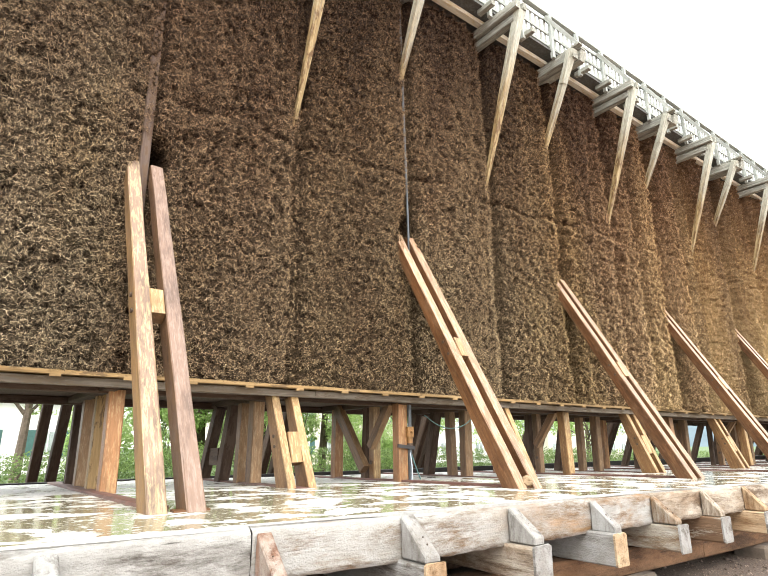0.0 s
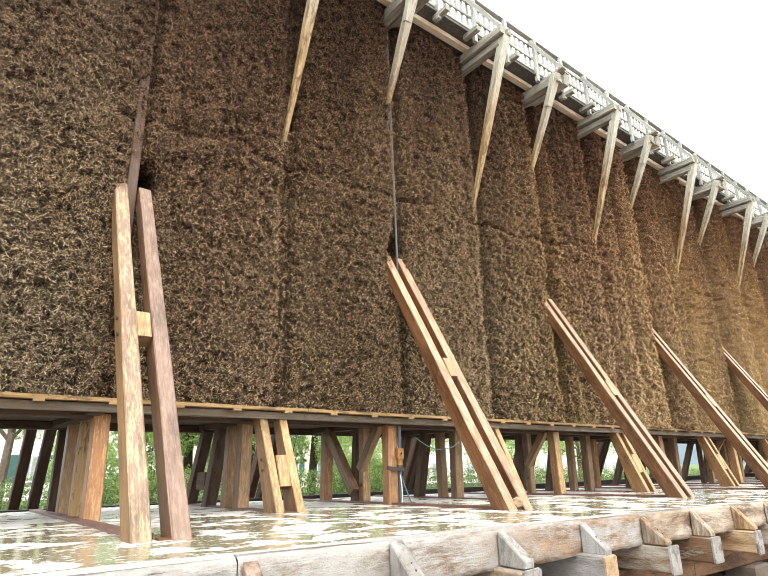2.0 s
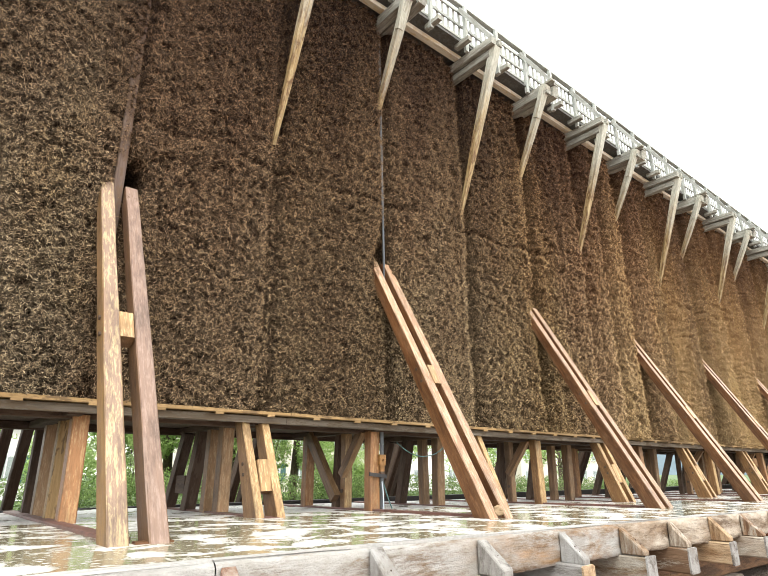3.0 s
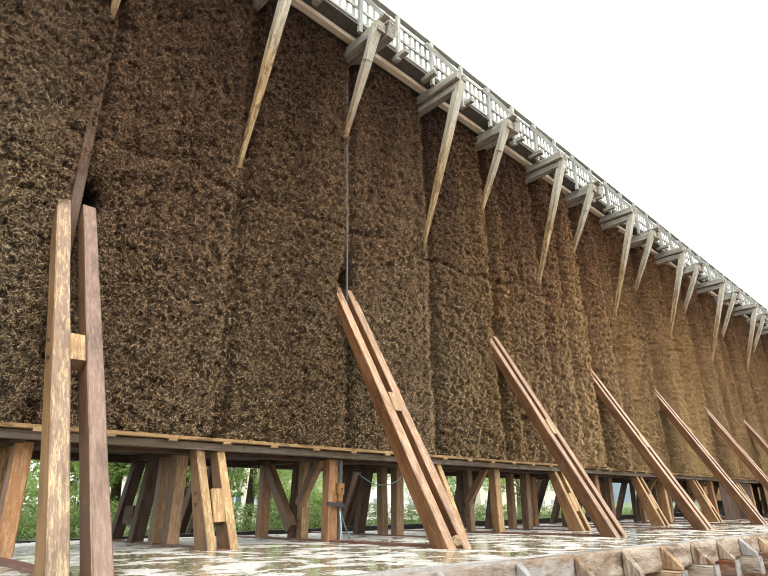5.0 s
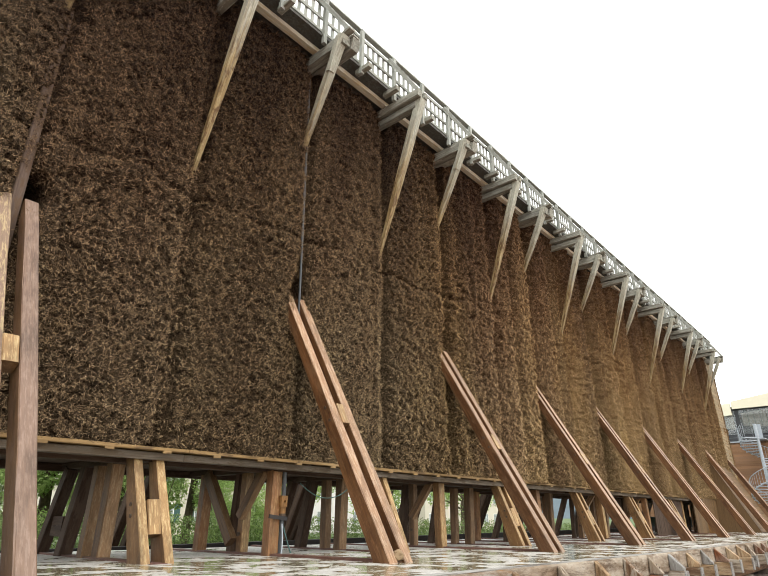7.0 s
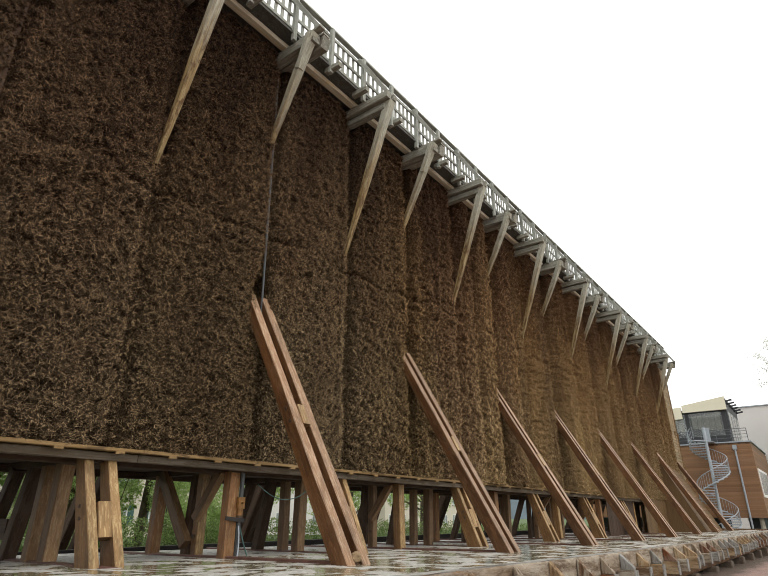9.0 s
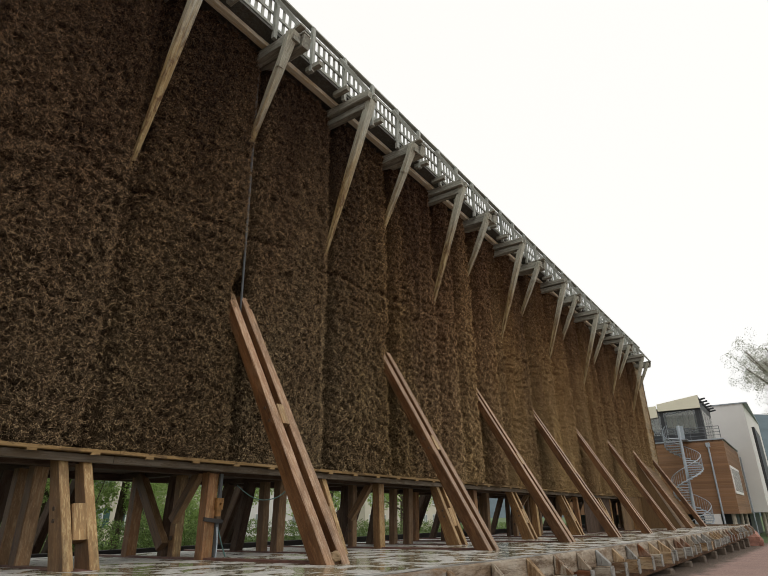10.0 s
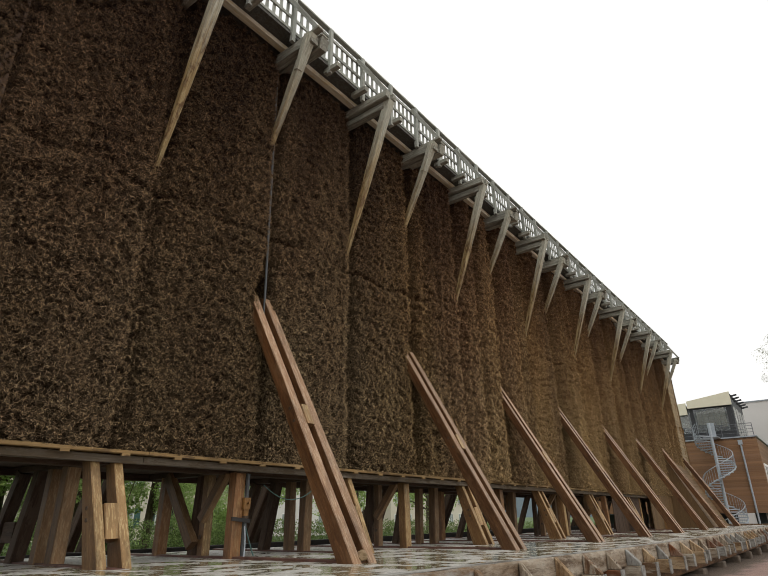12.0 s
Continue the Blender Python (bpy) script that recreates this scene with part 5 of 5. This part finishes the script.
# ---- modern building past the basin's end ----
def build_modern():
    b = thing("spa_building", (58, 2, ground_z(58)), "modern building with larch-clad storey, glazed rooftop room and white wing", "building")
    top, low = 6.2, 0.5
    # clad storey: boards over a body
    body = box("wall", (53.0, -0.95, low), (65.3, 14.0, top - 0.05), M_LEG, b, "larch-clad storey on columns")
    board = bar_mesh("board", 1.0, 0.186, 0.022, M_CLAD, 0.001)
    z = low + 0.09
    while z < top - 0.1:
        ob = attach("board", board, along((52.98, -0.99, z), (52.98, 14.0, z), (0, 0, 1)) @ Matrix.Diagonal((1, 1, 14.99, 1)), body)
        ob = attach("board", board, along((53.0, -0.985, z), (65.3, -0.985, z), (0, 0, 1)) @ Matrix.Diagonal((1, 1, 12.3, 1)), body)
        z += 0.19
    box("coping", (52.9, -1.08, top - 0.04), (65.4, 14.05, top + 0.05), M_STEEL, b)
    win = box("window", (53.6, -1.06, 2.0), (60.6, -0.95, 4.15), M_WHITE, b, "wide window in a white frame")
    box("pane", (53.85, -1.068, 2.2), (57.0, -1.061, 3.95), M_GLASS, win)
    box("pane", (57.2, -1.068, 2.2), (60.4, -1.061, 3.95), M_GLASS, win)
    for cx, cy in ((53.4, -0.5), (53.4, 3.0), (53.4, 6.5), (60, -0.5), (64.8, -0.5)):
        rod("column", (cx, cy, ground_z(cx) - 0.1), (cx, cy, low), 0.16, M_PIER, b)
    box("undercroft", (56.5, -0.2, -2.0), (65, 13.5, low - 0.02), M_FRAME, b, "dark glazed ground floor")
    box("white_pier", (52.9, 0.35, ground_z(53) - 0.1), (53.3, 1.5, low - 0.01), M_PLASTER, b)
    rod("downpipe", (52.86, 0.15, 5.75), (52.86, 0.15, ground_z(53)), 0.07, M_STEEL, b)
    rod("downpipe", (65.0, -1.16, 5.6), (65.0, -1.16, ground_z(60)), 0.07, M_STEEL, b)
    box("hopper", (52.75, 0.0, 5.6), (52.95, 0.3, 5.95), M_STEEL, b)
    # glazed roof room
    room = box("roof_room", (54.6, 0.45, top), (62.0, 9.0, 9.2), M_FRAME, b, "glazed rooftop room with dark frames")
    for y1, y2 in ((0.75, 3.3), (3.6, 6.0), (6.3, 8.7)):
        box("pane", (54.53, y1, top + 0.75), (54.54, y2, 8.95), M_GLASS, room)
        for q in range(5):
            w = (y2 - y1 - 0.3) / 5
            box("blind", (54.55, y1 + 0.15 + q * w, top + 1.15 + 0.07 * q), (54.595, y1 + 0.15 + (q + 0.92) * w, 8.90 - 0.05 * q), M_PIER, room, "beige blind behind the glass")
    for i in range(4):
        box("pane", (54.9 + i * 1.8, 0.26, top + 0.3), (56.4 + i * 1.8, 0.27, 9.0), M_GLASS, room)
        box("blind", (55.35 + i * 1.8, 0.28, top + 0.9), (55.95 + i * 1.8, 0.296, 8.5), M_WHITE, room, "white curtain behind the glass")
    bm = bmesh.new()
    for y1, z1, z2, y2, z3, z4 in ((3.75, 8.55, 9.55, 9.2, 8.2, 9.3), (0.25, 9.05, 10.15, 3.65, 9.05, 9.68)):
        q = [(y1, z1), (y2, z3), (y2, z4), (y1, z2)]
        va = [bm.verts.new((54.2, a, c)) for a, c in q]
        vb = [bm.verts.new((54.45, a, c)) for a, c in q]
        bm.faces.new(va)
        bm.faces.new(vb[::-1])
        for i in range(4):
            bm.faces.new((va[i], vb[i], vb[(i + 1) % 4], va[(i + 1) % 4]))
    bmesh.ops.recalc_face_normals(bm, faces=bm.faces)
    part("fascia", bm, M_PANEL, b, "cream sloping fascia panels")
    box("roof_slab", (54.46, 0.35, 9.21), (62.2, 9.2, 9.3), M_FRAME, b)
    box("side_wall", (54.6, 0.3, top + 0.02), (62.2, 0.44, 9.85), M_FRAME, b)
    for i in range(6):
        timber("rafter", (54.6 + i * 1.5, 0.5, 9.72), (54.6 + i * 1.5, -0.25, 9.86), 0.10, 0.14, M_FRAME, b)
    timber("ridge_beam", (54.3, 0.3, 9.9), (62.4, 0.3, 9.9), 0.14, 0.2, M_FRAME, b, side=(0, 1, 0))
    # terrace railing
    for z in (6.55, 6.8, 7.05, 7.25):
        timber("rail", (53.05, -0.9, z), (53.05, 9.0, z), 0.03, 0.03 if z < 7.2 else 0.05, M_RAILING, b, side=(1, 0, 0))
    for i in range(10):
        timber("rail_post", (53.05, -0.9 + i * 1.1, top + 0.02), (53.05, -0.9 + i * 1.1, 7.25), 0.05, 0.05, M_RAILING, b)
    # white wing
    w = thing("white_wing", (72, -2, ground_z(66)), "white plastered wing with a deep dark recess", "building")
    bm = bmesh.new()
    q = [(65.6, -1.0), (65.6, 9.0), (84, 9.0), (84, -2.75), (65.6, -2.4)]
    va = [bm.verts.new((a, c, 0.6)) for a, c in q]
    vb = [bm.verts.new((a, c, 10.8)) for a, c in q]
    bm.faces.new(va)
    bm.faces.new(vb[::-1])
    for i in range(5):
        bm.faces.new((va[i], vb[i], vb[(i + 1) % 5], va[(i + 1) % 5]))
    bmesh.ops.recalc_face_normals(bm, faces=bm.faces)
    part("wall", bm, M_PLASTER, w)
    box("recess", (70.5, -2.74, 1.2), (80.0, -2.45, 9.0), M_FRAME, w, "deep dark glazed recess")
    box("coping", (65.5, -2.82, 10.8), (84.1, 9.1, 10.90), M_STEEL, w)
    for cx in (67, 72, 78):
        rod("column", (cx, -1.8, ground_z(cx) - 0.1), (cx, -1.8, 0.6), 0.18, M_PIER, w)
    box("undercroft", (68, -0.6, -2), (83, 8.8, 0.58), M_FRAME, w)


build_modern()


def build_spiral():
    cx, cy = 51.3, 1.9
    z0 = ground_z(cx)
    st = thing("spiral_stair", (cx, cy, z0), "galvanised steel spiral stair up to the roof terrace", "stair")
    rod("column", (cx, cy, z0), (cx, cy, 7.3), 0.12, M_STEEL, st, sides=12)
    n = 40
    tread = bmesh.new()
    va = [tread.verts.new(p) for p in ((0.1, -0.06, 0), (1.25, -0.22, 0), (1.25, 0.22, 0), (0.1, 0.06, 0))]
    vb = [tread.verts.new((v.co.x, v.co.y, 0.07)) for v in va]
    tread.faces.new(va[::-1])
    tread.faces.new(vb)
    for i in range(4):
        tread.faces.new((va[i], va[(i + 1) % 4], vb[(i + 1) % 4], vb[i]))
    tm = mesh_of(tread, "tread", M_STEEL)
    bal = bar_mesh("baluster", 1.0, 0.02, 0.02, M_STEEL, 0)
    rail_pts, low_pts = [], []
    for i in range(n + 1):
        ang = radians(138 + i * 18.0)
        z = z0 + 0.15 + (6.2 - z0 - 0.15) * i / n
        attach("tread", tm, Matrix.Translation((cx, cy, z)) @ Matrix.Rotation(ang, 4, "Z"), st)
        ex, ey = cx + 1.24 * math.cos(ang), cy + 1.24 * math.sin(ang)
        attach("baluster", bal, Matrix.Translation((ex, ey, z)), st)
        half = ang + radians(9)
        attach("baluster", bal, Matrix.Translation((cx + 1.24 * math.cos(half), cy + 1.24 * math.sin(half), z + 0.1)), st)
        rail_pts.append((ex, ey, z + 1.0))
        low_pts.append((ex, ey, z + 0.02))
    tube("handrail", rail_pts, 0.03, M_STEEL, st)
    tube("stringer", low_pts, 0.05, M_STEEL, st)
    box("gate", (51.97, cy - 0.30, 6.22), (52.0, cy - 0.02, 7.35), M_STEEL, st, "grey steel gate panel")
    box("landing", (cx - 0.1, cy - 0.5, 6.15), (53.0, cy + 0.6, 6.2), M_STEEL, st)


build_spiral()


def build_far():
    bm = bmesh.new()
    r = random.Random(5)
    ys = [-700 + i * 25 for i in range(57)]
    cols = []
    for y in ys:
        h = 76 + 14 * noise.noise(Vector((y * 0.006, 1.3, 0))) + 5 * noise.noise(Vector((y * 0.03, 4.3, 0))) - 0.03 * max(0, y)
        row = []
        for f in (0, 0.3, 0.6, 0.85, 1.0):
            row.append(bm.verts.new((430 + 170 * f + r.uniform(-6, 6), y, -3 + (h + 3) * f ** 0.8 + r.uniform(-1, 1))))
        cols.append(row)
    for a, b in zip(cols, cols[1:]):
        for i in range(4):
            bm.faces.new((a[i], b[i], b[i + 1], a[i + 1]))
    bmesh.ops.recalc_face_normals(bm, faces=bm.faces)
    ob = part("backdrop_hill", bm, M_HILL, None, smooth=True)
    tagged(ob, "wooded hill with bluish haze in its colour", "hill", kind="structure")


build_far()


def build_rocks():
    for i, (x, y, sx, sy, sz) in enumerate(((43.3, -2.0, 1.0, 0.7, 0.62), (42.4, -1.2, 0.8, 0.6, 0.5), (44.6, -1.2, 0.7, 0.6, 0.45))):
        bm = bmesh.new()
        bmesh.ops.create_icosphere(bm, subdivisions=3, radius=1)
        for q in bm.verts:
            q.co *= 1 + 0.28 * noise.noise(q.co * 1.4 + Vector((i * 7, 0, 0))) + 0.06 * noise.noise(q.co * 6)
            q.co = Vector((q.co.x * sx, q.co.y * sy, q.co.z * sz))
        st = attach("boulder", mesh_of(bm, "boulder", M_STONE), Matrix.Translation((x, y, ground_z(x) + sz * 0.55)))
        tagged(st, "rough red sandstone boulder beside the basin's end", "boulder", "boulders")


build_rocks()
